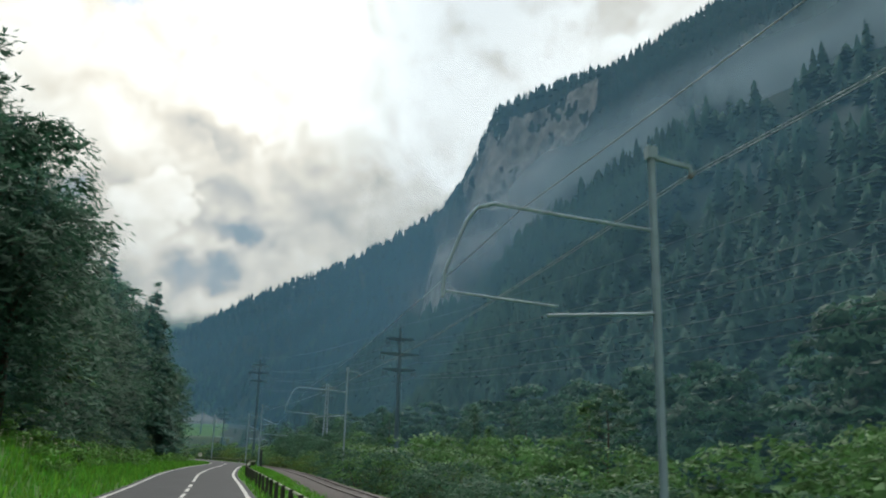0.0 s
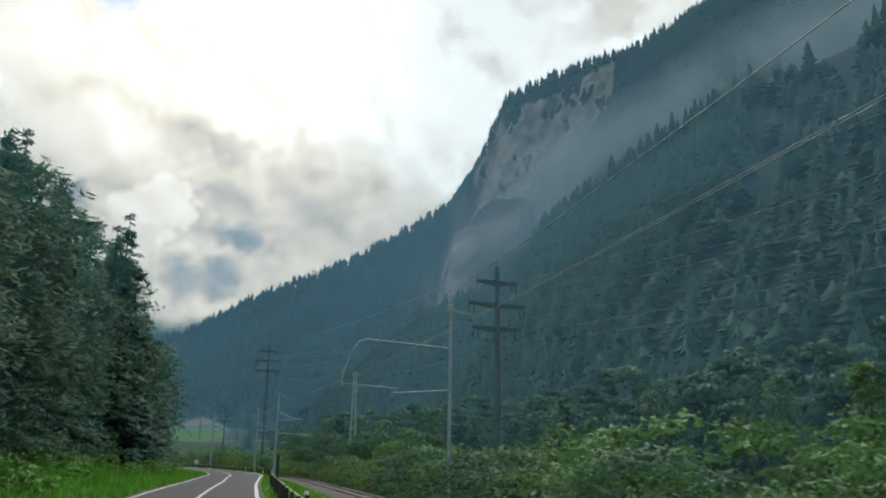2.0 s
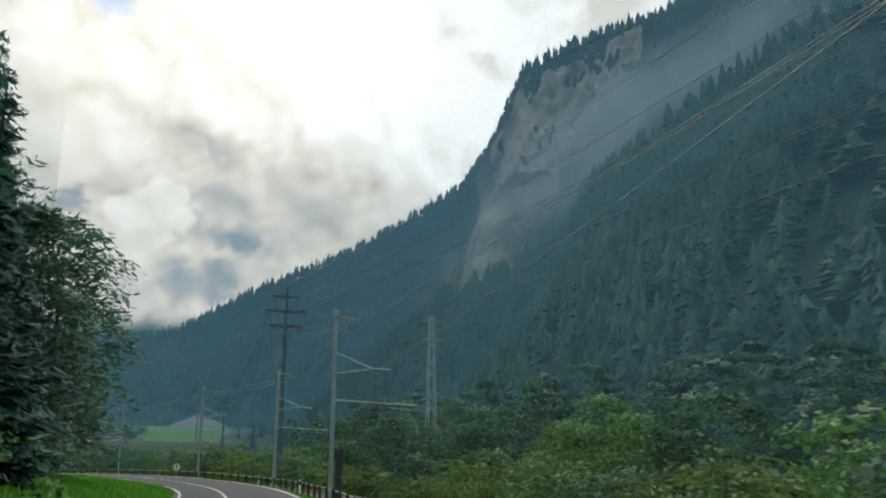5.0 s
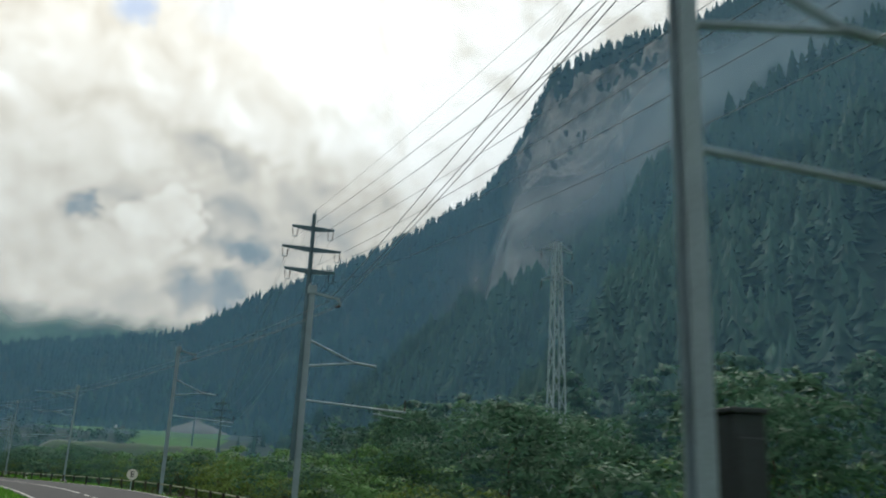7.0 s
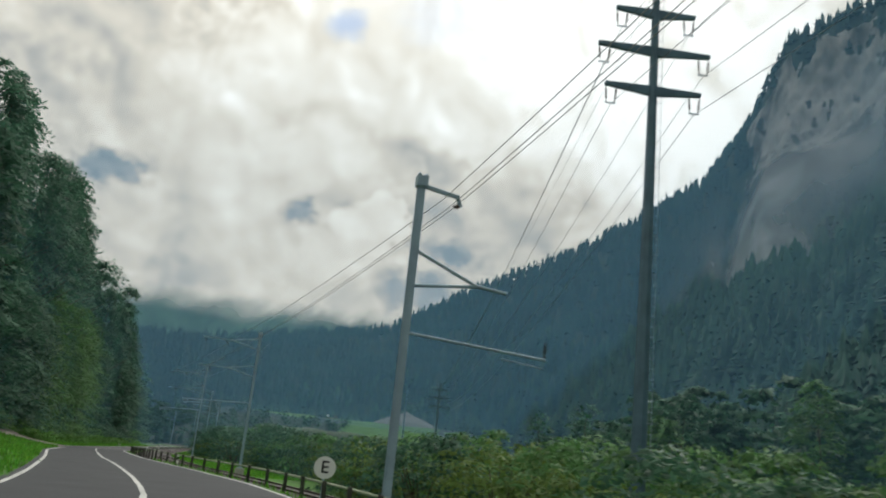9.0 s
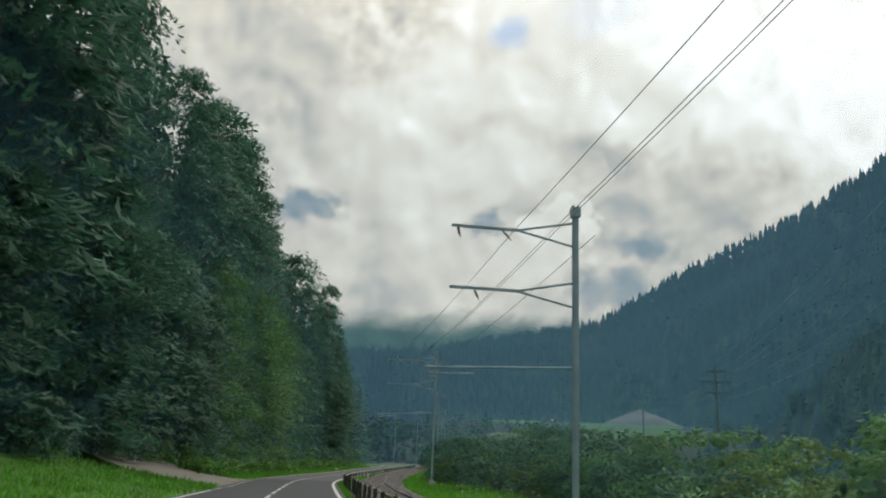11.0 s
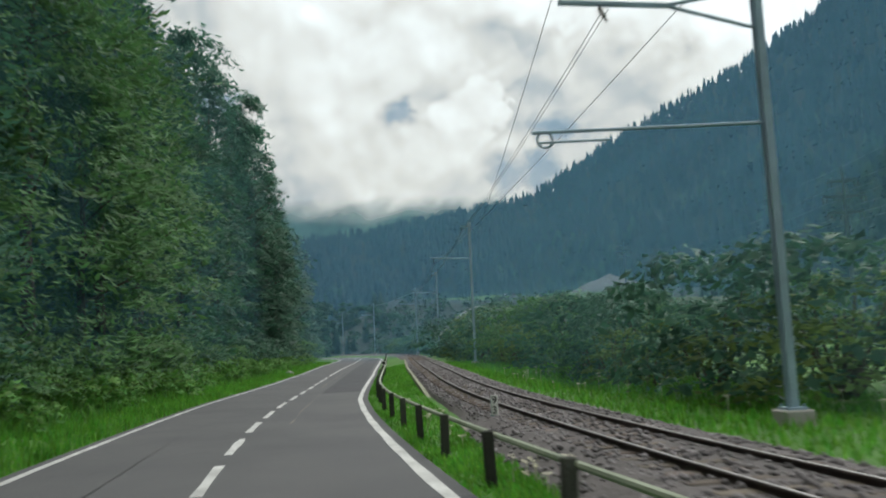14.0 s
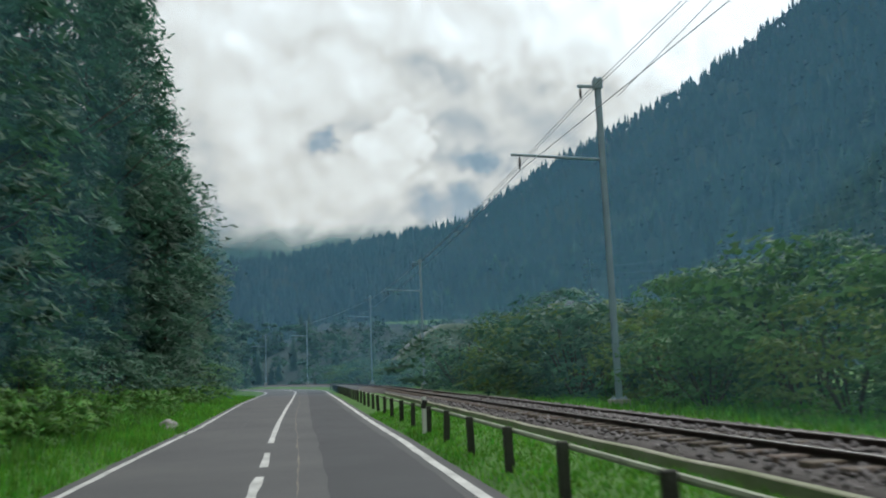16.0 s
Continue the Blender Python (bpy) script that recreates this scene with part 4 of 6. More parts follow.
def km_board(s, l):
    g = float(near_height(np.array([s]), np.array([l]))[0])
    ob = thing("kilometre_board", pose(*map(float, at(s, l, g)), 0, 0, heading(s) - 18), "small white railway distance board with black digits", "distance board")
    bm = bmesh.new()
    add_box(bm, (0, 0.03, 0.2), (0.07, 0.05, 0.8))
    part("post", bm, M_STEEL, ob)
    bm = bmesh.new()
    add_box(bm, (0.05, 0, 0.5), (0.15, 0.02, 0.42), bevel=0.006)
    part("board", bm, M_WHITE, ob)
    text_mesh("digit", "9", 0.22, M_BLACK, ob, pose(0.05, -0.013, 0.605, 90, 0, 0))
    text_mesh("digit", "3", 0.22, M_BLACK, ob, pose(0.05, -0.013, 0.395, 90, 0, 0))


KM_S, KM_L, _ = road_coords(np.array([-102.9]), np.array([248.3]))
km_board(float(KM_S[0]), float(KM_L[0]))


# ---- rock face and gravel heap ----
def rock_face():
    """The limestone wall under the mountain's crest, as a crumpled sheet over the rock step."""
    bs, us = np.linspace(7.6, 20.5, 140), np.linspace(0.68, 0.803, 60)
    B, U = np.meshgrid(np.radians(bs), us)
    cb = [c[0] for c in CREST]
    cr, cf = (np.interp(np.degrees(B), cb, [c[k] for c in CREST]) for k in (1, 3))
    R = cf + U * (cr - cf)
    X, Y = OX + R * np.sin(B), OY + R * np.cos(B)
    z = mountain(X.ravel(), Y.ravel())[0].reshape(X.shape)
    n = np.array([[noise.fractal(Vector((a * 0.050, b * 0.050, c * 0.013)), 0.9, 2.2, 6) for a, b, c in zip(ra, rb, rc)] for ra, rb, rc in zip(X, Y, z)])
    edge = np.minimum(np.minimum(bs - 7.6, 20.5 - bs)[None, :] / 2.2, np.minimum(us - 0.68, 0.803 - us)[:, None] / 0.04)
    push = 20.0 + n * 15
    X, Y = X - np.sin(B) * push, Y - np.cos(B) * push
    i = np.arange(X.size).reshape(X.shape)
    f = np.stack([i[:-1, :-1], i[1:, :-1], i[1:, 1:], i[:-1, 1:]], -1).reshape(-1, 4)
    tatter = np.array([[noise.fractal(Vector((a * 0.055, b * 0.055, c * 0.022 + 31.0)), 0.6, 2.1, 6) for a, b, c in zip(ra, rb, rc)] for ra, rb, rc in zip(X, Y, z)])
    bare = (np.minimum(edge, 0.6) + tatter * 1.25 - np.clip((np.degrees(B) - 14.5) / 8, 0, 1) * 0.25).ravel()
    f = f[bare[f].mean(1) > 0.06]
    ob = big_mesh("rock_face", np.stack([X.ravel(), Y.ravel(), z.ravel() + 2], -1), f, M_ROCK)
    tagged(ob, "pale grey limestone cliff below the wooded crest", "cliff", kind="structure")


rock_face()


def heap(name, x, y, rx, ry, h, material, label):
    n, k = 26, 40
    v, f = [], []
    for a in range(n):
        r = a / (n - 1)
        for b in range(k):
            t = 2 * math.pi * b / k
            px, py = x + rx * r * math.cos(t), y + ry * r * math.sin(t)
            v.append((px, py, h * (1 - r) ** 0.9 * (1 + 0.25 * noise.noise(Vector((px * 0.09, py * 0.09, 0))))))
    gz = ground_z(np.array([p[0] for p in v]), np.array([p[1] for p in v]))
    v = [(p[0], p[1], p[2] + g - 0.3) for p, g in zip(v, gz)]
    for a in range(n - 1):
        for b in range(k):
            f.append((a * k + b, a * k + (b + 1) % k, (a + 1) * k + (b + 1) % k, (a + 1) * k + b))
    return tagged(obj(name, v, f, material, smooth=True), label, "gravel heap")


heap("gravel_heap", -169, 588, 19, 15, 7.6, M_GRAVEL, "pointed grey gravel heap beyond a bright green meadow")
heap("gravel_bank", -246, 640, 34, 9, 2.8, M_GRAVEL, "low grey gravel bank on a grassy terrace")


def embankment(a, b, h, half):
    """A grassy bank with a level, stony top, from the tip a to b."""
    a, b = Vector(a), Vector(b)
    d = (b - a).normalized()
    nrm = Vector((d.y, -d.x))
    n, m = 46, 25
    v, f = [], []
    for i in range(n):
        u = i / (n - 1)
        tip = min(1.0, u / 0.22)
        tip = tip * tip * (3 - 2 * tip)
        for k in range(m):
            w = -1 + 2 * k / (m - 1)
            p = a + (b - a) * u + nrm * w * half * (0.45 + 0.55 * tip)
            e = min(1.0, (1 - abs(w)) / 0.62)
            z = h * tip * e * e * (3 - 2 * e) * (1 + 0.06 * noise.noise(Vector((p.x * 0.12, p.y * 0.12, 3))))
            v.append((p.x, p.y, z))
    gz = ground_z(np.array([p[0] for p in v]), np.array([p[1] for p in v]))
    v = [(p[0], p[1], p[2] + g - 0.4) for p, g in zip(v, gz)]
    for i in range(n - 1):
        for k in range(m - 1):
            f.append((i * m + k, i * m + k + 1, (i + 1) * m + k + 1, (i + 1) * m + k))
    ob = obj("embankment", v, f, M_BANK, smooth=True)
    ob.data.materials.append(M_GRAVEL)
    ob.data.polygons.foreach_set("material_index", [1 if 9 <= q % (m - 1) <= 14 else 0 for q in range(len(f))])
    tagged(ob, "overgrown grassy embankment with a pale stony top", "embankment", kind="structure")


embankment((-176, 397), (-112, 436), 10.2, 13.0)


def site_vehicle(x, y):
    z = float(ground_z(np.array([x]), np.array([y]))[0]) + 1.6
    ob = thing("site_vehicle", pose(x, y, z, 0, 0, 25), "small cream and orange work machine beside a gravel bank", "work machine")
    bm = bmesh.new()
    add_box(bm, (0, 0, 1.1), (5.2, 2.2, 1.0), bevel=0.15)
    part("chassis", bm, M_REDBROWN, ob)
    bm = bmesh.new()
    add_box(bm, (-1.4, 0, 2.3), (1.9, 2.0, 1.5), bevel=0.2)
    part("cab", bm, M_WHITE, ob, "cream driver's cab")
    bm = bmesh.new()
    add_beam(bm, (1.2, 0, 1.6), (2.9, 0, 3.0), 0.35, 0.4)
    add_beam(bm, (2.9, 0, 3.0), (4.2, 0, 1.4), 0.3, 0.3)
    part("boom", bm, M_REDBROWN, ob, "rust-red digging boom")
    for wx in (-1.7, 1.7):
        for wy in (-1.0, 1.0):
            bar_part("wheel", (wx, wy - 0.2, 0.55), (wx, wy + 0.2, 0.55), 0.55, M_BLACK, ob)


site_vehicle(-233.0, 640.0)


# ---- plants ----
def quads(c, n, size, soft, rng, stretch=1.4, along=None, slim=0.36):
    """Small folded leaf sprays: centres c, facing n, pointing along, shaded by the crown's soft normals."""
    k = len(c)
    n = n / (np.linalg.norm(n, axis=1, keepdims=True) + 1e-9)
    r = rng.normal(size=(k, 3))
    a = np.cross(n, r) if along is None else along - n * np.einsum("ij,ij->i", n, along)[:, None]
    a /= np.linalg.norm(a, axis=1, keepdims=True) + 1e-9
    b = np.cross(n, a)
    s = size * rng.uniform(0.55, 1.35, (k, 1))
    tip, tail = c + a * s * stretch * 0.5, c - a * s * stretch * 0.5
    side = n * s * 0.22
    V = np.stack([tail, c - b * s * slim - side, tip, c + b * s * slim - side], 1)
    flip = np.einsum("ij,ij->i", np.cross(V[:, 1] - V[:, 0], V[:, 2] - V[:, 0]), soft) < 0
    V[flip] = V[flip][:, ::-1]
    soft = soft / (np.linalg.norm(soft, axis=1, keepdims=True) + 1e-9)
    return V.reshape(-1, 3), np.arange(4 * k).reshape(k, 4), np.repeat(soft, 4, axis=0)


def trunk_mesh(name, h, r, limbs, seed, parent, lean=0.03):
    rng = random.Random(seed)
    bm = bmesh.new()
    pts = [Vector((0, 0, -0.5))]
    for k in range(1, 7):
        pts.append(Vector((rng.uniform(-lean, lean) * h * 0.5, rng.uniform(-lean, lean) * h * 0.5, h * k / 6)))
    for k, (a, b) in enumerate(zip(pts, pts[1:])):
        add_bar(bm, a, b, r * (1 - k / 6.5), r * (1 - (k + 1) / 6.5), 7)
    for _ in range(limbs):
        z = rng.uniform(0.25, 0.85)
        t = rng.uniform(0, 2 * math.pi)
        a = Vector((0, 0, z * h))
        ln = h * 0.32 * (1.15 - z)
        m = a + Vector((math.cos(t), math.sin(t), 0.5)) * ln * 0.6
        e = m + Vector((math.cos(t + 0.3), math.sin(t + 0.3), 0.7)) * ln * 0.5
        add_bar(bm, a, m, r * 0.32 * (1.2 - z), r * 0.2 * (1.2 - z), 5)
        add_bar(bm, m, e, r * 0.2 * (1.2 - z), r * 0.06, 5)
    return part(name, bm, M_BARK, parent)


def leafy(h, w, nclump, nleaf, size, seed, low=0.12, flat=0.75, taper=0.55, bough=False):
    """A crown of leaf clumps with gaps, from low*h up to h."""
    rng = np.random.default_rng(seed)
    t = rng.uniform(0, 1, nclump) ** 0.85
    z = h * (low + (0.93 - low) * t)
    env = w * 0.5 * np.sin(np.pi * np.clip(0.16 + 0.80 * t, 0, 1)) ** taper
    a = rng.uniform(0, 2 * np.pi, nclump)
    rr = env * rng.uniform(0.35, 1.0, nclump) ** 0.6
    C = np.stack([rr * np.cos(a), rr * np.sin(a), z], -1)
    cr = w * rng.uniform(0.09, 0.19, nclump)
    k = rng.integers(0, nclump, nleaf)
    d = rng.normal(size=(nleaf, 3))
    d /= np.linalg.norm(d, axis=1, keepdims=True)
    rad = cr[k] * rng.uniform(0.45, 1.15, nleaf)
    if bough:
        # long flat sprays that reach outwards and hang at their tips
        ra = a[k] + rng.normal(0, 0.12, nleaf)
        q = d * rad[:, None]
        g = q[:, 0] * 1.55
        p = C[k] + np.stack([np.cos(ra) * g - np.sin(ra) * q[:, 1] * 0.95, np.sin(ra) * g + np.cos(ra) * q[:, 1] * 0.95, q[:, 2] * 0.38 - 0.20 * np.abs(g) - 0.16 * g], -1)
        d[:, 2] = np.abs(d[:, 2]) * 0.9
    else:
        d[:, 2] = np.abs(d[:, 2]) * 0.9 - 0.25
        p = C[k] + d * rad[:, None] * np.array([1.15, 1.15, flat])
    p[:, 2] -= 0.10 * (np.hypot(p[:, 0], p[:, 1]))
    p[:, 2] = np.maximum(p[:, 2], 0.05)
    nrm = d + np.array([0, 0, 0.9]) + rng.normal(0, 0.45, (nleaf, 3))
    out = p * np.array([1, 1, 0.0]) / (w * 0.5) + d * 0.55 + np.array([0, 0, 0.55]) + rng.normal(0, 0.10, (nleaf, 3))
    if bough:
        al = np.stack([np.cos(ra), np.sin(ra), np.full(nleaf, -0.35)], -1) + rng.normal(0, 0.45, (nleaf, 3))
        return quads(p, nrm, size * 1.12, out, rng, 1.8, al, 0.30)
    return quads(p, nrm, size, out, rng)


def spruce_crown(h, w, seed, whorls=30, size=0.5, low=0.04):
    """Whorls of drooping boughs; each bough carries slim sprays set like a herringbone, with hanging twigs under it."""
    rng = np.random.default_rng(seed)
    P, Nn, Sz, Al = [], [], [], []
    for k in range(whorls):
        t = min(max((k + rng.uniform(-0.35, 0.35)) / whorls, 0.0), 0.99)
        z = h * (low + (0.985 - low) * t)
        reach = w * 0.54 * (1 - t) ** 0.92 * rng.uniform(0.66, 1.14) + 0.10
        nb = int(6 + 3 * (1 - t))
        a0 = rng.uniform(0, 6.28)
        for j in range(nb):
            a = a0 + 6.283 * j / nb + rng.uniform(-0.3, 0.3)
            zb = z + h / whorls * rng.uniform(-0.7, 0.7)
            ln = reach * rng.uniform(0.55, 1.2)
            n = max(3, int(ln / (size * 0.34)))
            u = np.linspace(0.12, 1, n)
            droop = -0.42 * u ** 1.3 + 0.24 * u ** 3
            for side in (-1, 0, 1):
                off = side * size * 0.45 * (1.05 - u) * 1.5
                px = np.cos(a) * ln * u - np.sin(a) * off
                py = np.sin(a) * ln * u + np.cos(a) * off
                pz = zb + ln * droop - abs(side) * 0.10 * size + rng.normal(0, 0.20, n) * (1.15 - t)
                P.append(np.stack([px, py, pz], -1))
                Sz.append(np.full(n, size * (0.32 + 0.75 * (1 - t) ** 0.7)))
                aa = a + side * 0.65 + rng.normal(0, 0.25, n)
                Al.append(np.stack([np.cos(aa), np.sin(aa), -0.42 + 0.5 * u + rng.normal(0, 0.2, n) - 0.25 * abs(side)], -1))
                Nn.append(np.stack([np.cos(a) * 0.55 + rng.normal(0, 0.45, n), np.sin(a) * 0.55 + rng.normal(0, 0.45, n), np.full(n, 0.8)], -1))
    P, Nn = np.concatenate(P), np.concatenate(Nn)
    hub = np.hypot(P[:, 0], P[:, 1])[:, None] + 0.3
    soft = P * np.array([1, 1, 0.0]) / hub * 0.9 + np.array([0, 0, 0.7]) + rng.normal(0, 0.2, P.shape)
    return quads(P, Nn, np.concatenate(Sz)[:, None], soft, rng, 2.1, np.concatenate(Al), 0.27)


def make_tree(kind, seed):
    """A tree of unit design size; returns the thing."""
    if kind == "spruce":
        ob = thing("spruce_tree", Matrix.Identity(4), "tall dark green spruce with drooping branches", "tree", "trees of the roadside wood")
        trunk_mesh("trunk", 23.0, 0.30, 0, seed, ob, 0.004)
        V, f, nn = spruce_crown(24.0, 8.4, seed, 27, 0.64)
        big_mesh("crown", V, f, M_SPRUCE, ob, nn)
    elif kind == "broad":
        ob = thing("broadleaf_tree", Matrix.Identity(4), "tall leafy deciduous tree with a dense green crown", "tree", "trees of the roadside wood")
        trunk_mesh("trunk", 15.0, 0.28, 9, seed, ob)
        V, f, nn = leafy(18.0, 9.0, 150, 5800, 0.27, seed, 0.04, bough=True)
        big_mesh("crown", V, f, M_LEAF, ob, nn)
    elif kind == "near_broad":
        ob = thing("broadleaf_tree", Matrix.Identity(4), "deciduous tree with fine green foliage hanging towards the road", "tree", "trees of the roadside wood")
        trunk_mesh("trunk", 15.0, 0.28, 9, seed, ob)
        V, f, nn = leafy(18.0, 9.0, 190, 11000, 0.185, seed, 0.04, bough=True)
        big_mesh("crown", V, f, M_LEAF_B if seed % 2 else M_LEAF, ob, nn)
    elif kind == "slim":
        ob = thing("broadleaf_tree", Matrix.Identity(4), "slender deciduous tree with light open foliage", "tree", "trees of the roadside wood")
        trunk_mesh("trunk", 15.5, 0.17, 12, seed, ob)
        V, f, nn = leafy(17.0, 5.6, 100, 2800, 0.29, seed, 0.08, 0.8, 0.8, bough=True)
        big_mesh("crown", V, f, M_LEAF_B, ob, nn)
    elif kind == "giant":
        ob = thing("broadleaf_tree", Matrix.Identity(4), "very tall deciduous tree with a deep feathery crown", "tree", "trees of the roadside wood")
        trunk_mesh("trunk", 28.0, 0.34, 14, seed, ob)
        V, f, nn = leafy(33.0, 8.5, 260, 8600, 0.31, seed, 0.03, 0.8, 0.6, bough=True)
        big_mesh("crown", V, f, M_LEAF, ob, nn)
    elif kind == "tall_spruce":
        ob = thing("spruce_tree", Matrix.Identity(4), "tall dark green spruce with drooping branches", "tree", "trees of the roadside wood")
        trunk_mesh("trunk", 23.0, 0.30, 0, seed, ob, 0.004)
        V, f, nn = spruce_crown(24.0, 7.0, seed, 26, 0.72)
        big_mesh("crown", V, f, M_SPRUCE, ob, nn)
    elif kind == "tall_broad":
        ob = thing("broadleaf_tree", Matrix.Identity(4), "tall leafy deciduous tree with a ragged green crown", "tree", "trees of the roadside wood")
        trunk_mesh("trunk", 15.0, 0.24, 9, seed, ob)
        V, f, nn = leafy(18.0, 8.0, 120, 4600, 0.27, seed, 0.03, bough=True)
        big_mesh("crown", V, f, M_LEAF, ob, nn)
    elif kind == "far_broad":
        ob = thing("broadleaf_tree", Matrix.Identity(4), "leafy deciduous tree standing far from the road", "tree", "trees of the roadside wood")
        trunk_mesh("trunk", 15.0, 0.24, 5, seed, ob)
        V, f, nn = leafy(18.0, 8.0, 100, 1150, 0.50, seed, 0.03, bough=True)
        big_mesh("crown", V, f, M_LEAF, ob, nn)
    elif kind == "far_spruce":
        ob = thing("spruce_tree", Matrix.Identity(4), "dark green spruce standing far from the road", "tree", "trees of the roadside wood")
        trunk_mesh("trunk", 23.0, 0.30, 0, seed, ob, 0.004)
        V, f, nn = spruce_crown(24.0, 6.6, seed, 20, 1.0)
        big_mesh("crown", V, f, M_SPRUCE, ob, nn)
    elif kind in ("shrub", "dark_shrub"):
        ob = thing("tall_bush", Matrix.Identity(4), "tall loose green shrub with feathery sprays" if kind == "shrub" else "tall dark green shrub with feathery sprays", "bush", "bushes along the railway")
        trunk_mesh("stem", 4.8, 0.07, 10, seed, ob, 0.1)
        V, f, nn = leafy(6.0, 5.2, 120, 3000, 0.185, seed, 0.02, 0.85, 0.55)
        big_mesh("foliage", V, f, M_LEAF_B if kind == "shrub" else M_LEAF, ob, nn)
    else:
        ob = thing("bush", Matrix.Identity(4), {"light": "dense light green shrub with arching sprays", "yellow": "yellowish green flowering shrub", "dark": "dark green dense shrub"}[kind], "bush", "bushes along the railway")
        bm = bmesh.new()
        r = random.Random(seed)
        for _ in range(9):
            a = r.uniform(0, 6.28)
            add_bar(bm, (0, 0, -0.2), (math.cos(a) * r.uniform(0.4, 1.1), math.sin(a) * r.uniform(0.4, 1.1), r.uniform(1.4, 2.6)), 0.04, 0.012, 5)
        part("stem", bm, M_BARK, ob)
        V, f, nn = leafy(3.6, 5.0, 60, {"dark": 1200, "light": 1600}.get(kind, 1400), {"dark": 0.19, "light": 0.165}.get(kind, 0.175), seed, 0.02, 0.8, 0.45)
        big_mesh("foliage", V, f, {"light": M_LEAF_B, "yellow": M_LEAF_Y, "dark": M_LEAF}[kind], ob, nn)
    return ob


def place(ob, x, y, z, sc, rot, sxy=1.0):
    return copy_thing(ob, pose(x, y, z, 0, 0, rot) @ Matrix.Diagonal((sc * sxy, sc * sxy, sc, 1)))


PROTO = {k: [make_tree(k, 11 + 7 * i + len(k)) for i in range(n)] for k, n in (("spruce", 3), ("broad", 3), ("tall_spruce", 3), ("tall_broad", 2), ("far_broad", 2), ("far_spruce", 2), ("slim", 2), ("giant", 2), ("near_broad", 3), ("light", 3), ("yellow", 1), ("dark", 2), ("shrub", 3), ("dark_shrub", 2))}
# the first of each kind stand deep in the left wood
for i, ob in enumerate([o for v in PROTO.values() for o in v]):
    q = at(150 + 6 * i, -48)
    ob.matrix_world = pose(float(q[0]), float(q[1]), float(ground_z(q[:1], q[1:2])[0]) - 0.2, 0, 0, 40 * i)

R = random.Random(21)


def plant(kind, s, l, h, wide=1.0):
    ob = R.choice(PROTO[kind])
    unit = {"spruce": 24.0, "broad": 18.0, "near_broad": 18.0, "slim": 17.0, "tall_spruce": 24.0, "tall_broad": 18.0, "far_broad": 18.0, "far_spruce": 24.0, "shrub": 6.0, "dark_shrub": 6.0, "giant": 33.0}.get(kind, 3.6)
    q = at(s, l)
    z = float(ground_z(q[:1], q[1:2])[0])
    if kind in ("light", "yellow", "dark", "shrub", "dark_shrub") and -58 < s < 478:
        z = max(z, float(q[2] + near_height(np.array([float(s)]), np.array([float(l)]))[0])) - 0.1
    place(ob, float(q[0]), float(q[1]), z - 0.15, h / unit, R.uniform(0, 360), wide * R.uniform(0.9, 1.15))


# left wood: edge trees, then taller ones up the slope
for s in np.arange(34, 150, 6.0):
    wl = wood_l(s)
    plant(R.choice(["broad", "slim", "broad", "broad" if s < 100 else "spruce"]), s + R.uniform(-2, 2), wl - R.uniform(0.0, 2), R.uniform(11, 15))
    plant(R.choice(["broad", "tall_broad"] if s < 100 else ["broad", "spruce", "spruce"]), s + R.uniform(-2, 2), wl - R.uniform(1.5, 5), R.uniform(18, 24) * (0.84 if 40 < s < 70 else 0.74 if 70 <= s < 94 else 1), 0.8 if s > 100 else 0.95)
    if int(s) % 12 < 6:
        plant("far_spruce", s + 3 + R.uniform(-2, 2), wl - R.uniform(7, 11), R.uniform(20, 26))
plant("broad", 49.5, -11.4, 19.5, 0.8)
plant("broad", 46.5, -12.4, 17.0, 0.9)
plant("broad", 60.0, -13.0, 18.0, 0.9)
plant("broad", 66.5, -13.0, 20.0, 0.9)
plant("spruce", 118.0, -12.2, 21.5, 1.2)
plant("spruce", 126.0, -12.6, 25.0, 1.3)
plant("spruce", 139.0, -11.8, 18.5, 1.2)
plant("broad", 149.0, -11.6, 15.5, 0.9)
plant("broad", 158.0, -11.6, 17.5, 0.9)
plant("slim", 164.0, -11.4, 13.0, 1.1)
for s in np.arange(152, 262, 9):
    wl = wood_l(s)
    plant(R.choice(["far_broad", "far_spruce"] if s > 175 else ["tall_broad", "tall_spruce"]), s + R.uniform(-2, 2), wl - R.uniform(2, 6), R.uniform(15, 22))
for s in np.arange(246, 476, 6.0):
    wl = wood_l(s)
    k = float(tab(s, (244, 1.0), (275, 1.12), (330, 1.1), (400, 1.0), (480, 0.9)))
    edge_kind = R.choice(["near_broad" if 286 < s < 352 else "broad", "slim", "tall_broad", "near_broad" if 286 < s < 352 else "broad"]) if s < 360 else ""
    plant(edge_kind if s < 360 else "tall_broad" if s < 396 else "far_broad", s + R.uniform(-2, 2), wl - R.uniform(0.4, 2.0) - (1.4 if 318 < s < 368 else 0), R.uniform(12, 18) * k)
    plant(R.choice(["giant", "giant", "tall_spruce" if s < 300 else "giant"]) if 262 < s < 356 else R.choice(["tall_broad", "tall_spruce", "tall_spruce"] if s < 396 else ["far_broad", "far_spruce"]), s + R.uniform(-2, 2), wl - R.uniform(2.5, 5) - (2.6 if 318 < s < 374 else 0), R.uniform(26, 33) * float(tab(s, (244, 1.0), (280, 1.12), (310, 1.22), (376, 1.1), (396, 0.78), (480, 0.74))), 0.78)
for s in np.arange(240, 352, 6.0):
    plant("far_spruce", s + R.uniform(-2, 2), wood_l(s) - R.uniform(6, 11) - (3.0 if s > 316 else 0), R.uniform(29, 36))
plant("giant", 382, -13.5, 36.0, 0.8)
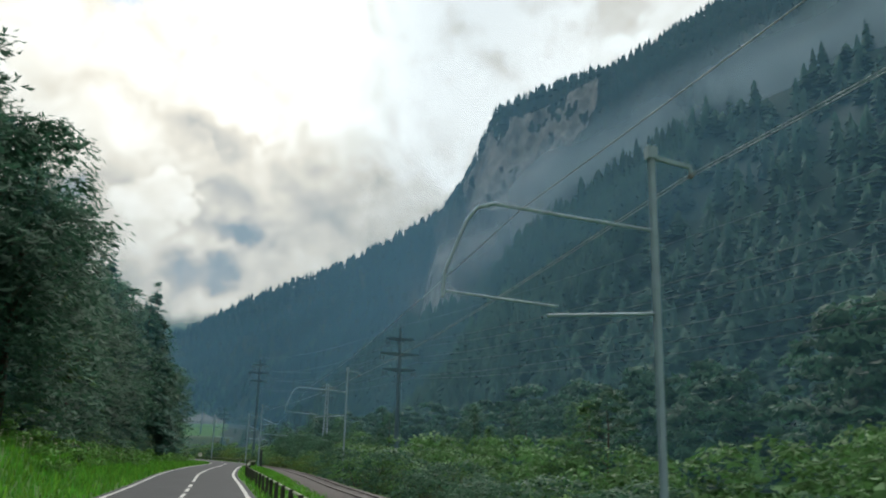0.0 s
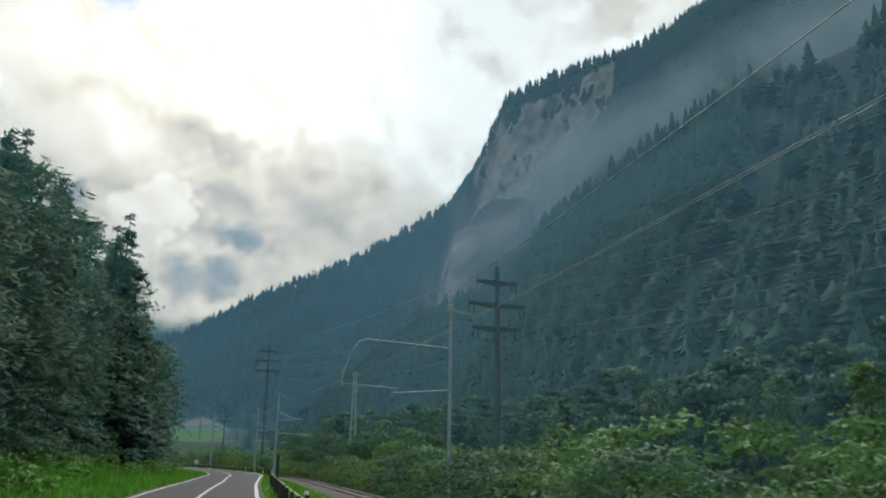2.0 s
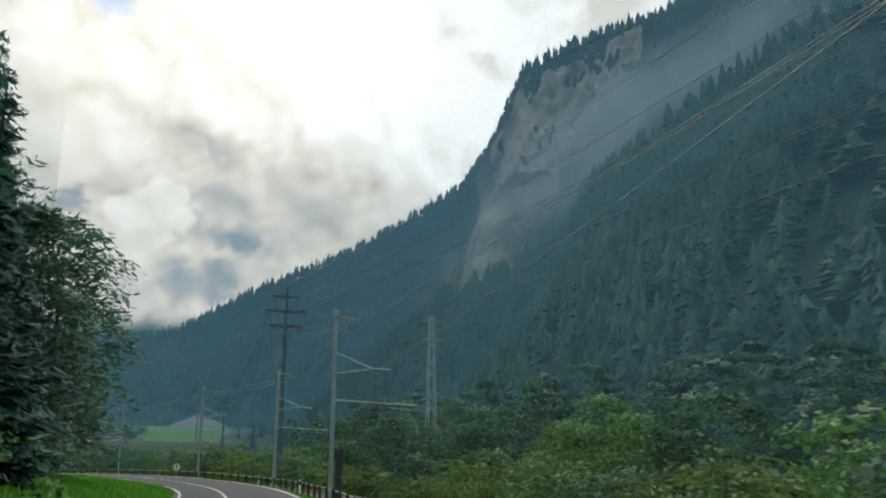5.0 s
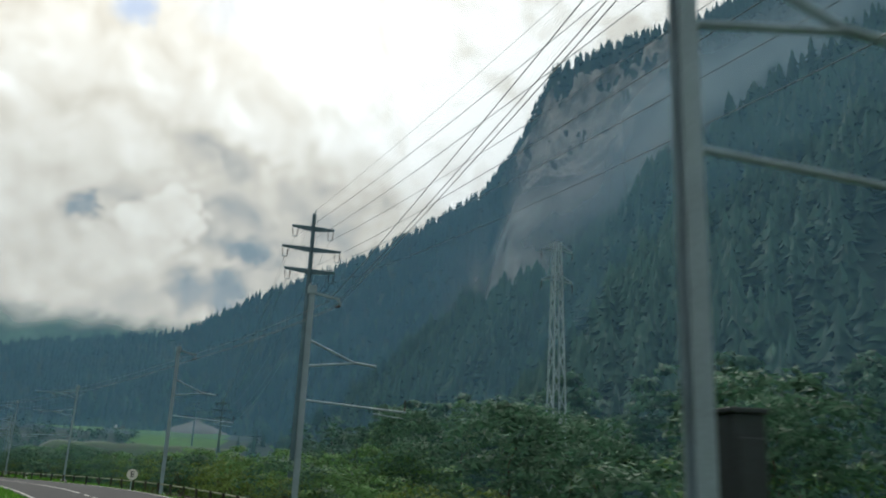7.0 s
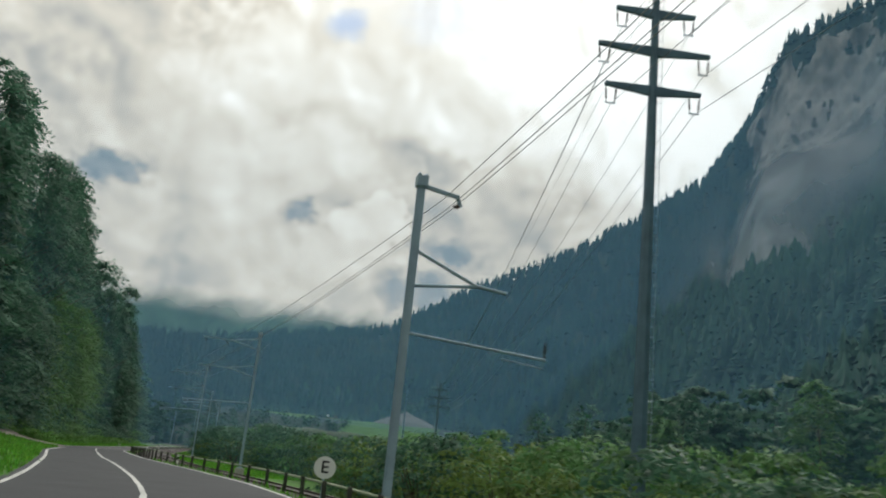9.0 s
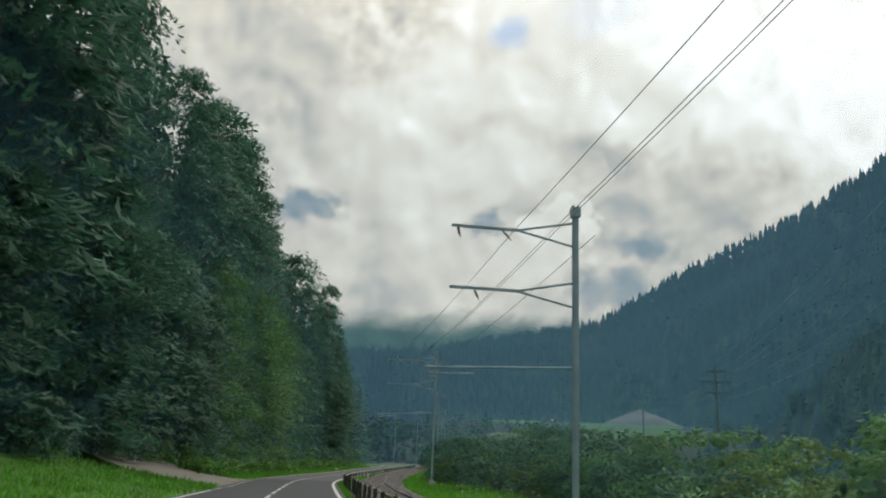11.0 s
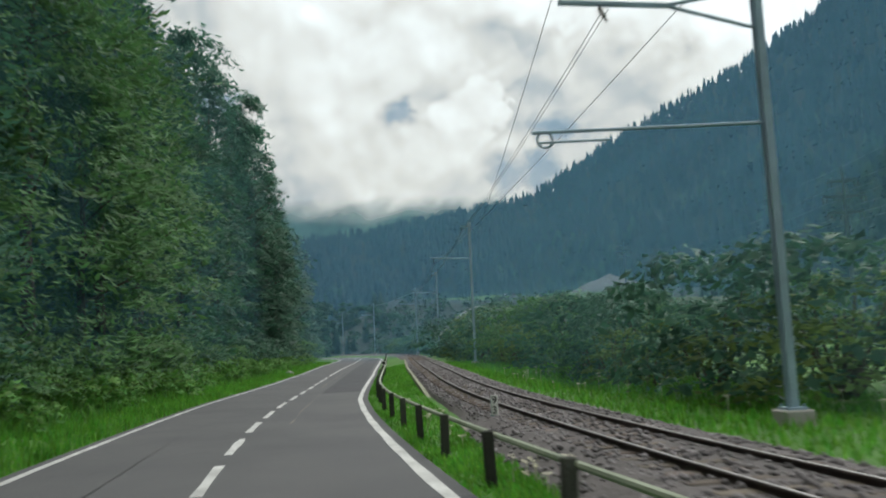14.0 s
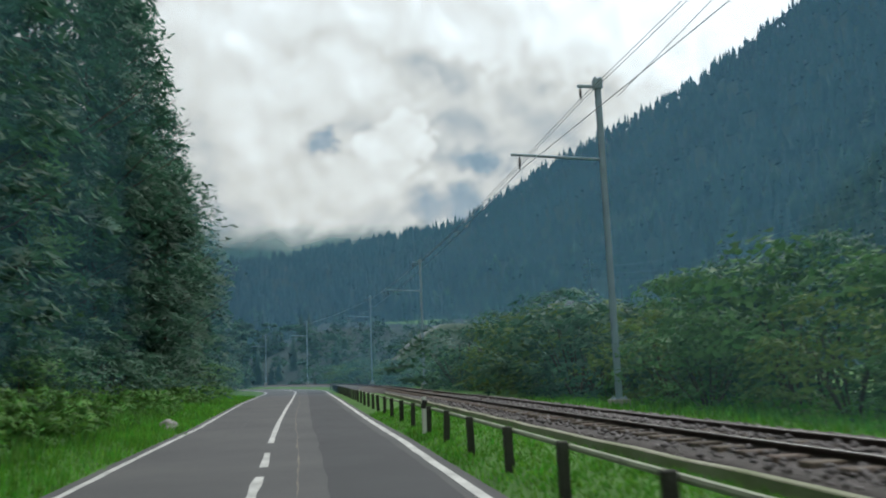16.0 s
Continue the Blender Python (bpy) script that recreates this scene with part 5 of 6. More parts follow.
for s, h in ((358, 31), (366, 29), (374, 30), (391, 27), (400, 23), (410, 21)):
    plant("giant", s, -12.6 + R.uniform(-0.8, 0.6), h, 0.85)
plant("tall_broad", 371, -11.8, 19.5, 0.8)
plant("tall_broad", 376, -9.2, 18.0, 0.9)
plant("spruce", 270, -15.5, 35.5, 0.8)
plant("tall_spruce", 261, -18.0, 37.0, 0.9)
plant("tall_spruce", 252, -21.0, 35.0, 0.9)
# undergrowth at the wood's foot
for s in np.arange(36, 476, 4.6):
    wl = wood_l(s)
    plant(R.choice(["light", "dark", "dark"]), s + R.uniform(-1.5, 1.5), wl + R.uniform(-0.6, 0.9), R.uniform(1.7, 3.6) * (1.35 if s > 395 else 1), 1.2)

for s in np.arange(274, 392, 3.4):
    plant(R.choice(["light", "light", "dark"]), s + R.uniform(-1.2, 1.2), wood_l(s) + R.uniform(-0.8, 0.7), R.uniform(1.2, 2.6), 1.15)
# right: shrubs along the railway
for s in np.arange(8, 232, 3.3):
    k = float(tab(s, (8, 0.62), (45, 0.72), (70, 1.0)))
    plant(R.choice(["light", "dark", "dark", "yellow"] if s > 98 else ["dark", "dark", "dark", "dark", "light"]), s + R.uniform(-1.5, 1.5), 12.8 + R.uniform(-1.0, 2.2), 3.4 * R.uniform(0.65, 1.3) * k, 1.15 / k ** 0.4)
for s in np.arange(232, 470, 3.6):
    l0 = tab(s, (232, 15), (262, 17), (285, 14.5), (303, 12.5), (316, 13.5), (345, 13.6), (470, 13.2))
    tall = 1.1 if s < 330 else 1.35 if s < 385 else 1.05
    plant(R.choice(["light", "dark", "yellow", "dark"]), s + R.uniform(-1.6, 1.6), l0 + R.uniform(-0.8, 2.4), R.uniform(1.9, 4.6) * tall, R.uniform(0.95, 1.5))
for s in np.arange(266, 372, 5.5):
    plant(R.choice(["shrub", "shrub", "dark_shrub"]), s + R.uniform(-2, 2), float(tab(s, (262, 19.5), (285, 18.0), (305, 15.8), (372, 15.4))) + R.uniform(-0.5, 3), R.uniform(3.2, 6.4), R.uniform(0.9, 1.3))
for s in np.arange(330, 474, 4.8):
    plant(R.choice(["dark_shrub", "light", "shrub"]), s + R.uniform(-2, 2), 17.0 + R.uniform(-2, 7), R.uniform(4.5, 7.2) * (1 if s < 385 else 0.62), 1.1)
for s in np.arange(136, 196, 5.0):
    plant(R.choice(["shrub", "dark_shrub"]), s + R.uniform(-2, 2), 18.5 + R.uniform(-1.5, 6), R.uniform(5.5, 9.0), R.uniform(0.9, 1.2))
# trees behind the shrubs
for s in np.arange(75, 330, 10.0):
    l0 = tab(s, (0, 33), (60, 34), (110, 38), (190, 46), (330, 70))
    plant(R.choice(["far_broad", "slim", "far_broad"]), s + R.uniform(-3, 3), l0 + R.uniform(-3, 6), R.uniform(9, 15))


# ---- woods on the mountains, as one mass each ----
def cone_tree(rng, n_tier, sides):
    """Unit conifer: height 1, radius about 0.2."""
    V, F = [], []
    for k in range(n_tier):
        z0, z1 = 0.02 + 0.86 * k / n_tier, min(1.0, 0.02 + 0.86 * k / n_tier + 1.55 / n_tier)
        r = 0.19 * (1 - k / n_tier) ** 0.8 + 0.02
        i0 = len(V)
        for j in range(sides):
            a = 2 * math.pi * (j + 0.5 * (k % 2) + rng.uniform(-0.3, 0.3)) / sides
            rr = r * (rng.uniform(0.85, 1.35) if j % 2 else rng.uniform(0.35, 0.75))
            V.append((rr * math.cos(a), rr * math.sin(a), z0 + rng.uniform(-0.05, 0.03) - (0.03 if j % 2 else 0)))
        V.append((rng.uniform(-0.008, 0.008), rng.uniform(-0.008, 0.008), z1))
        for j in range(sides):
            F.append((i0 + j, i0 + (j + 1) % sides, i0 + sides))
    V = np.array(V)
    return V, np.array(F), V * np.array([1, 1, 0]) / (np.hypot(V[:, 0], V[:, 1])[:, None] + 0.02) * 0.45 + np.array([0, 0, 0.9])


def leaf_mass(seed, n, size, h=1.0, w=0.8):
    V, f, nn = leafy(h, w, 16, n, size, seed, 0.0, 0.8, 0.45)
    return V, np.concatenate([f[:, [0, 1, 2]], f[:, [0, 2, 3]]]), nn


def wood(name, X, Y, H, protos, material, label, seed, sink=0.5):
    rng = np.random.default_rng(seed)
    Z = ground_z(X, Y) - sink
    VV, FF, NN, base = [], [], [], 0
    pick = rng.integers(0, len(protos), len(X))
    for k, (pv, pf, pn) in enumerate(protos):
        m = np.where(pick == k)[0]
        if not len(m):
            continue
        a = rng.uniform(0, 6.283, len(m))
        c, s = np.cos(a)[:, None], np.sin(a)[:, None]
        wd = rng.uniform(0.85, 1.25, len(m))[:, None]
        h = H[m][:, None]
        x = (pv[:, 0] * c - pv[:, 1] * s) * h * wd + X[m][:, None]
        y = (pv[:, 0] * s + pv[:, 1] * c) * h * wd + Y[m][:, None]
        z = pv[:, 2] * h + Z[m][:, None]
        VV.append(np.stack([x, y, z], -1).reshape(-1, 3))
        nz = np.broadcast_to(pn[:, 2], x.shape)
        NN.append(np.stack([pn[:, 0] * c - pn[:, 1] * s, pn[:, 0] * s + pn[:, 1] * c, nz], -1).reshape(-1, 3))
        FF.append((pf[None] + (np.arange(len(m)) * len(pv))[:, None, None] + base).reshape(-1, 3))
        base += len(m) * len(pv)
    NN = np.concatenate(NN)
    ob = big_mesh(name, np.concatenate(VV), np.concatenate(FF), material, None, NN / np.linalg.norm(NN, axis=1, keepdims=True))
    tagged(ob, label, "forest", kind="stuff")


_r = random.Random(3)
FAR_PROTO = [cone_tree(_r, 4, 5) for _ in range(6)]
CREST_PROTO = [cone_tree(_r, 6, 8) for _ in range(6)]
NEAR_PROTO = [cone_tree(_r, 10, 10) for _ in range(5)]
ROUGH_PROTO = [(v * np.array([1.9, 1.9, 0.8]), f, n) for v, f, n in NEAR_PROTO]
ROUND_PROTO = [leaf_mass(40 + k, 62, 0.19) for k in range(5)]
THICKET_PROTO = [leaf_mass(60 + k, 820, 0.052, 1.0, 1.5) for k in range(5)]
BACK_PROTO = [leaf_mass(80 + k, 330, 0.075, 1.0, 0.6) for k in range(4)]
DENSE_PROTO = [leaf_mass(180 + k, 800, 0.046, 1.0, 0.6) for k in range(4)]

rng = np.random.default_rng(77)


def scatter(n, b0, b1, u0, u1, power=1.0):
    """Places on the mountain between two bearings and between foot and crest."""
    b = rng.uniform(b0, b1, n)
    cb = [c[0] for c in CREST]
    cr, cf = (np.interp(b, cb, [c[k] for c in CREST]) for k in (1, 3))
    u = u0 + (u1 - u0) * rng.uniform(0, 1, n) ** power
    Rr = cf + u * (cr - cf)
    x, y = OX + Rr * np.sin(np.radians(b)), OY + Rr * np.cos(np.radians(b))
    ok = ~((b > 8.4) & (b < 18.5) & (u > 0.70) & (u < 0.80)) | (rng.uniform(0, 1, n) < 0.40)
    x, y, b, u = x[ok], y[ok], b[ok], u[ok]
    s, l, _ = road_coords(x, y)
    k = (l > 40) | (s > 470)
    return x[k], y[k]


x, y = scatter(14500, -70, 42, 0.0, 1.02, 0.8)
RR = np.hypot(x - OX, y - OY)
h = 8 + 7 * rng.uniform(0, 1, len(x))
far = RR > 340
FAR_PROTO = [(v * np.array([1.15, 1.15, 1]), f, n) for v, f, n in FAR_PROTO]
wood("mountain_forest", x[far], y[far], h[far], FAR_PROTO, M_FAR, "dark spruce forest covering the mountainside, haze blue in its colour", 5)
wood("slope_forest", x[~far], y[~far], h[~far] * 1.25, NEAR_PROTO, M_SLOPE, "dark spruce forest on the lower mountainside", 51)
x, y = scatter(1000, -70, 42, 0.985, 1.02)
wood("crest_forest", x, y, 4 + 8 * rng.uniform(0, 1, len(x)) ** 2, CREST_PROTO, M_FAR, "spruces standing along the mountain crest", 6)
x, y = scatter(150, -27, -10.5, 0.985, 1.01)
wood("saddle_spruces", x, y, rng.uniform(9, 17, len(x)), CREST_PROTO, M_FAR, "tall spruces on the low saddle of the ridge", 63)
bb = rng.uniform(-3, 44, 1500)
rr = tab(bb, (-4, 440), (0, 420), (5, 390), (10, 320), (17, 303), (24, 255), (29, 238), (36, 245), (60, 250)) + 8 - 75 * rng.uniform(0, 1, 1500) ** 1.6
x, y = OX + rr * np.sin(np.radians(bb)), OY + rr * np.cos(np.radians(bb))
k = road_coords(x, y)[1] > 40
pick = rng.uniform(0, 1, len(x)) < 0.62
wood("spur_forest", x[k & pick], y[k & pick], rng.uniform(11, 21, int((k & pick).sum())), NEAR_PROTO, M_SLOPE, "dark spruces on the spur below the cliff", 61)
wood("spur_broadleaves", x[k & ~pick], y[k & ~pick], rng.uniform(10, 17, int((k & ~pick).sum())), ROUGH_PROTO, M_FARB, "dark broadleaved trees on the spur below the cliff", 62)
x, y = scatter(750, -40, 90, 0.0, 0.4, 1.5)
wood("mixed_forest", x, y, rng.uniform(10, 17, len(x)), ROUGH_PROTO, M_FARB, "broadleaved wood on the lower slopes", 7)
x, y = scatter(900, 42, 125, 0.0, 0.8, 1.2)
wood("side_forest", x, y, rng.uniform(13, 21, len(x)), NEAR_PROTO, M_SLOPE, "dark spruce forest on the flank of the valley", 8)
# valley floor ahead
x, y = rng.uniform(-420, 120, 1500), rng.uniform(300, 760, 1500)
s, l, _ = road_coords(x, y)
_, b, RR, u = mountain(x, y)
k = ((l > 55) | (s > 478)) & (u < 0.02) & ~((RR > 330) & (RR < 560) & (b > -25) & (b < -11.3))
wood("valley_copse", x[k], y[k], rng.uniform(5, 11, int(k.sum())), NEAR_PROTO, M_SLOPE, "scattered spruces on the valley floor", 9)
# where the valley bends: close wood beyond the end of the road, scrub on the terrace
x, y = rng.uniform(-330, -150, 420), rng.uniform(370, 540, 420)
s, l, _ = road_coords(x, y)
_, b, RR, u = mountain(x, y)
k = ((s > 482) | (l < -14)) & (l < 24) & ~((RR > 345) & (b > -25))
x, y = x[k][:150], y[k][:150]
wood("bend_wood", x, y, rng.uniform(9, 17, len(x)), DENSE_PROTO, M_COPSE, "close dark green wood where the valley bends", 14)
bb, rr = np.radians(rng.uniform(-27, -17.5, 230)), rng.uniform(335, 432, 230)
wood("terrace_scrub", OX + rr * np.sin(bb), OY + rr * np.cos(bb), rng.uniform(2.0, 4.5, 230), ROUND_PROTO, M_COPSE, "bushes below a grassy bank", 15)
bb, rr = np.radians(rng.uniform(-25.5, -18, 60)), rng.uniform(432, 520, 60)
wood("bank_scrub", OX + rr * np.sin(bb), OY + rr * np.cos(bb), rng.uniform(1.0, 2.6, 60), ROUND_PROTO, M_COPSE, "low scrub on a grassy bank", 16)
# left slope behind the edge trees
x, y = rng.uniform(-420, 10, 3600), rng.uniform(-60, 560, 3600)
s, l, _ = road_coords(x, y)
k = (l < wood_l(np.clip(s, -60, 480)) - 20) & (l > -110) & (s > -50) & (s < 520)
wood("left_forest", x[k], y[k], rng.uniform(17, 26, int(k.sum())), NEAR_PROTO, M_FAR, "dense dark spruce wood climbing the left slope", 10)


# thickets behind the first row of shrubs, and trees behind the wood's edge
s = rng.uniform(8, 262, 120)
l = rng.uniform(16, 28, 120)
q = at(s, l)
wood("thicket", q[:, 0], q[:, 1], rng.uniform(3.6, 5.8, 120), THICKET_PROTO, M_LEAF_B, "dense green thicket behind the railway", 11)
s = rng.uniform(12, 330, 150)
q = at(s, np.interp(s, [0, 60, 110, 190, 330], [42, 44, 48, 56, 78]) + rng.uniform(0, 22, 150))
wood("mixed_wood", q[:, 0], q[:, 1], rng.uniform(11, 19, 150), DENSE_PROTO, M_LEAF, "broadleaved wood beyond the railway", 12)
s = rng.uniform(30, 476, 90)
q = at(s, wood_l(s) - rng.uniform(9, 20, 90))
wood("back_wood", q[:, 0], q[:, 1], rng.uniform(17, 25, 90), BACK_PROTO, M_LEAF, "broadleaved trees inside the left wood", 13)


# far ridge behind, its upper half faded out in place of cloud
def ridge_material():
    """Distant wood with haze in its teal colour; the upper part turns transparent to imitate the cloud base."""
    m = mat("distant_wood_hazed", (0.060, 0.135, 0.105), 0.9, scale=0.012, fine=0.06, col2=(0.030, 0.075, 0.072))
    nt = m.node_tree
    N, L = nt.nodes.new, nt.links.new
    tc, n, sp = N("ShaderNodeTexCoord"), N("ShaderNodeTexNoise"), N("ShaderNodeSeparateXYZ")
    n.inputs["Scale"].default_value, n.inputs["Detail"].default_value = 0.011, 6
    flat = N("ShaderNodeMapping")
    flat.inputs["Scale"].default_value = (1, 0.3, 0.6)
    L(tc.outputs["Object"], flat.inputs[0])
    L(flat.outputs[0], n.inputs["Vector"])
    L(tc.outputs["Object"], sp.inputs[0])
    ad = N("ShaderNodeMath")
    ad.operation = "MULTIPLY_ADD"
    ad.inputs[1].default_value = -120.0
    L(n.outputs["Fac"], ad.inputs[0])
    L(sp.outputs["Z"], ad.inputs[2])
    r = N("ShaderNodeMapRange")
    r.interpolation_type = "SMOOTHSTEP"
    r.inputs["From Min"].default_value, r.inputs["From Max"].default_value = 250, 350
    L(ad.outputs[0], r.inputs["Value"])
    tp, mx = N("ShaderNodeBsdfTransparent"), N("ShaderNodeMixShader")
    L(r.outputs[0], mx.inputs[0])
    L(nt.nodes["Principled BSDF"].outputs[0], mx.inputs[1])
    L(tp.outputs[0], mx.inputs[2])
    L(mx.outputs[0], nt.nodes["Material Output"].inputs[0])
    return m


def far_ridge():
    bs = np.radians(np.linspace(-75, 5, 120))
    v, f = [], []
    for a in bs:
        top = 620 + 90 * noise.noise(Vector((math.degrees(a) * 0.07, 0, 0))) + 30 * noise.noise(Vector((math.degrees(a) * 0.4, 2, 0)))
        for k in range(24):
            u = k / 23
            d = 1700 + 900 * u + 40 * noise.noise(Vector((math.degrees(a) * 0.5, u * 6, 5)))
            v.append((OX + d * math.sin(a), OY + d * math.cos(a), top * u))
    for i in range(len(bs) - 1):
        for k in range(23):
            f.append((i * 24 + k, (i + 1) * 24 + k, (i + 1) * 24 + k + 1, i * 24 + k + 1))
    tagged(obj("far_ridge", v, f, ridge_material(), smooth=True), "distant wooded ridge in hazed teal, fading out upwards as if into cloud", "ridge", kind="structure")


far_ridge()


# ---- mist: tinted see-through sheets in place of haze and glare ----
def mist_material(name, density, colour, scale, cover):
    """Tinted sheet imitating thin mist: see-through, lit by the sky; it thins out towards its borders."""
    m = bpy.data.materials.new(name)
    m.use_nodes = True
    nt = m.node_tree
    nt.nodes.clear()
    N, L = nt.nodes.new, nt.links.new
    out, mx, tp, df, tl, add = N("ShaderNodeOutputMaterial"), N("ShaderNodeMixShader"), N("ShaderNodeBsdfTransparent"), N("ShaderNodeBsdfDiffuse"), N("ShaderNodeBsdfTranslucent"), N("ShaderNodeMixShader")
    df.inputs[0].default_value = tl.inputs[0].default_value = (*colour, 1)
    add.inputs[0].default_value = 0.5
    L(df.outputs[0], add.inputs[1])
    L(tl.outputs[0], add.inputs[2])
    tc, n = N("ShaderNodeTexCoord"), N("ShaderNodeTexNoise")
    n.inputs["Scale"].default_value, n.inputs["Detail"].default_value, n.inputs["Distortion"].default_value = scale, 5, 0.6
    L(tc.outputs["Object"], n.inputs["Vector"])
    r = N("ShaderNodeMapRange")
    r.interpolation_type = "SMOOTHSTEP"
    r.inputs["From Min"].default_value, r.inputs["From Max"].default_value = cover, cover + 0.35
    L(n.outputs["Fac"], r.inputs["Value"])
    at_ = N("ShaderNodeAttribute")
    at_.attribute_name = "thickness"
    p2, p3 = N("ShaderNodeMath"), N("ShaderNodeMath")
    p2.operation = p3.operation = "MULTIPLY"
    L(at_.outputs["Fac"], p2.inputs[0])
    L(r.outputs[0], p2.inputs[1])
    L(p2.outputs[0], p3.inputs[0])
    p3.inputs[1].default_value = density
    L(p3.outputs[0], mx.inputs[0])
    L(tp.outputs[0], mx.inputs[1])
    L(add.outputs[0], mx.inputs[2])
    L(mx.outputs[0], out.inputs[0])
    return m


def smooth01(t):
    t = min(max(t, 0.0), 1.0)
    return t * t * (3 - 2 * t)


def mist_sheet(dist, b0, b1, z0, z1, material, label, wob=20, ends=6.0, full=0.45, low=0.06):
    """A see-through curtain imitating mist across the valley: dist by bearing, thinning out at its ends and borders."""
    n, m = 90, 14
    bs = np.linspace(b0, b1, n)
    v, f, th = [], [], []
    for i, a in enumerate(bs):
        for k in range(m):
            u = k / (m - 1)
            d = (float(dist(a)) if callable(dist) else dist) + wob * noise.noise(Vector((i * 0.12, k * 0.3, b0 * 0.37)))
            v.append((OX + d * math.sin(radians(a)), OY + d * math.cos(radians(a)), z0 + ((float(z1(a)) if callable(z1) else z1) - z0) * u))
            th.append(smooth01(min(a - b0, b1 - a) / ends) * smooth01(u / low) * smooth01((1 - u) / (1 - full)))
    for i in range(n - 1):
        for k in range(m - 1):
            f.append((i * m + k, (i + 1) * m + k, (i + 1) * m + k + 1, i * m + k + 1))
    ob = obj("mist_sheet", v, f, material, smooth=True)
    ob.data.attributes.new("thickness", "FLOAT", "POINT").data.foreach_set("value", th)
    ob.visible_shadow = False
    tagged(ob, label, "mist", kind="stuff")


def mist_along(lfun, s0, s1, top, material, label, ends=30.0, full=0.5, low=0.0):
    """A low see-through curtain, imitating haze, that follows the road at an offset."""
    ss = np.arange(s0, s1 + 1, 5.0)
    m = 9
    v, f, th = [], [], []
    for i, s in enumerate(ss):
        base = at(s, float(lfun(s)))
        for k in range(m):
            u = k / (m - 1)
            v.append((float(base[0]), float(base[1]), float(base[2]) - 2 + top * u))
            th.append(smooth01(min(s - s0, s1 - s) / ends) * smooth01((1 - u) / (1 - full)) * (0.46 + 0.54 * smooth01(u / low) if low else 1.0))
    for i in range(len(ss) - 1):
        for k in range(m - 1):
            f.append((i * m + k, (i + 1) * m + k, (i + 1) * m + k + 1, i * m + k + 1))
    ob = obj("mist_sheet", v, f, material, smooth=True)
    ob.data.attributes.new("thickness", "FLOAT", "POINT").data.foreach_set("value", th)
    ob.visible_shadow = False
    tagged(ob, label, "mist", kind="stuff")


# blue curtains put the haze of distance in front of the slopes
HAZE = mist_material("haze_sheet_valley", 0.20, (0.135, 0.32, 0.52), 0.004, -0.3)
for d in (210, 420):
    mist_sheet(d, -80, 176, -15, d * 0.72, HAZE, "bluish see-through curtain standing in for haze across the valley")
VEIL = mist_material("haze_sheet_flank", 0.31, (0.17, 0.36, 0.54), 0.02, -0.3)
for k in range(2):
    mist_along(lambda s, k=k: 33.0 + 24 * k + 0.06 * s, -55, 300, 190 + 60 * k, VEIL, "bluish see-through curtain standing in for haze before the wooded flank", 130, 0.7, 0.55)
# added sheets that lift the dark foliage, imitating haze and windscreen glare
EDGE = mist_material("lift_sheet_wood_edge", 0.21, (0.15, 0.36, 0.46), 0.03, -0.3)
BUSHY = mist_material("lift_sheet_bushes", 0.13, (0.18, 0.38, 0.44), 0.03, -0.3)
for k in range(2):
    mist_along(lambda s, k=k: wood_l(s) + 0.4 - 5.0 * k, -56, 475, 34, EDGE, "see-through teal sheet added to lift the dark edge of the wood", 60, 0.4)
mist_along(lambda s: float(tab(s, (0, 11.0), (230, 11.5), (262, 14.5), (285, 12.6), (305, 9.9), (470, 9.6))), 215, 470, 12, BUSHY, "see-through teal sheet added to lift the dark railway bushes", 45, 0.3)
def spur_r(b):
    """How far out the wooded spur before the cliff reaches, by bearing from the valley's middle."""
    return tab(b, (-4, 440), (0, 420), (5, 390), (10, 320), (17, 303), (24, 255), (29, 238), (36, 245), (60, 250))


def crest_line(b):
    """Distance and height of the mountain's crest, by bearing."""
    return (np.interp(b, [c[0] for c in CREST], [c[k] for c in CREST]) for k in (1, 2))


def below_crest(r, k):
    """Height that keeps a curtain of mist at distance r(b) under the crest."""
    def top(b):
        cr, cz = crest_line(b)
        return k * cz * r(b) / cr
    return top


def flank_r(k):
    return lambda b: k * next(crest_line(b))


def wisp_r(b):
    return spur_r(b) + 12


WISP = mist_material("cloud_wisps", 0.92, (0.60, 0.63, 0.68), 0.019, 0.33)
mist_sheet(wisp_r, 2, 30, 20, below_crest(wisp_r, 0.92), WISP, "pale cloud wisps drifting between spur and cliff", 8, 8.0, 0.60, 0.05)
# added pale sheet that brightens the upper flank the way mist would
UPPER = mist_material("upper_lift_sheet", 0.74, (0.38, 0.50, 0.60), 0.009, 0.26)
mist_sheet(flank_r(0.42), 13, 95, 60, below_crest(flank_r(0.42), 0.97), UPPER, "pale see-through sheet added to brighten the upper mountainside", 6, 12.0, 0.86, 0.60)

# herbs and brambles between verge and wood
HERB_PROTO = [leaf_mass(200 + k, 150, 0.15, 1.0, 1.7) for k in range(4)]
for s0, s1, n, seed in ((276, 400, 520, 17), (34, 130, 170, 18)):
    ss = rng.uniform(s0, s1, n)
    lo, hi = wood_l(ss) - 0.5, edge_l(ss) - 2.3
    q = at(ss, lo + (hi - lo) * rng.uniform(0, 1, n) ** 1.5)
    wood("undergrowth", q[:, 0], q[:, 1], rng.uniform(0.45, 1.25, n), HERB_PROTO, M_WEED, "lush brambles and tall herbs below the wood", seed, -0.02)

# ---- ballast, sleepers, grass: the small pieces ----
bm = bmesh.new()
add_box(bm, (0, 0, 0), (2.0, 0.24, 0.15), bevel=0.015)
sleeper_mesh = bpy.data.meshes.new("sleeper")
bm.to_mesh(sleeper_mesh)
bm.free()
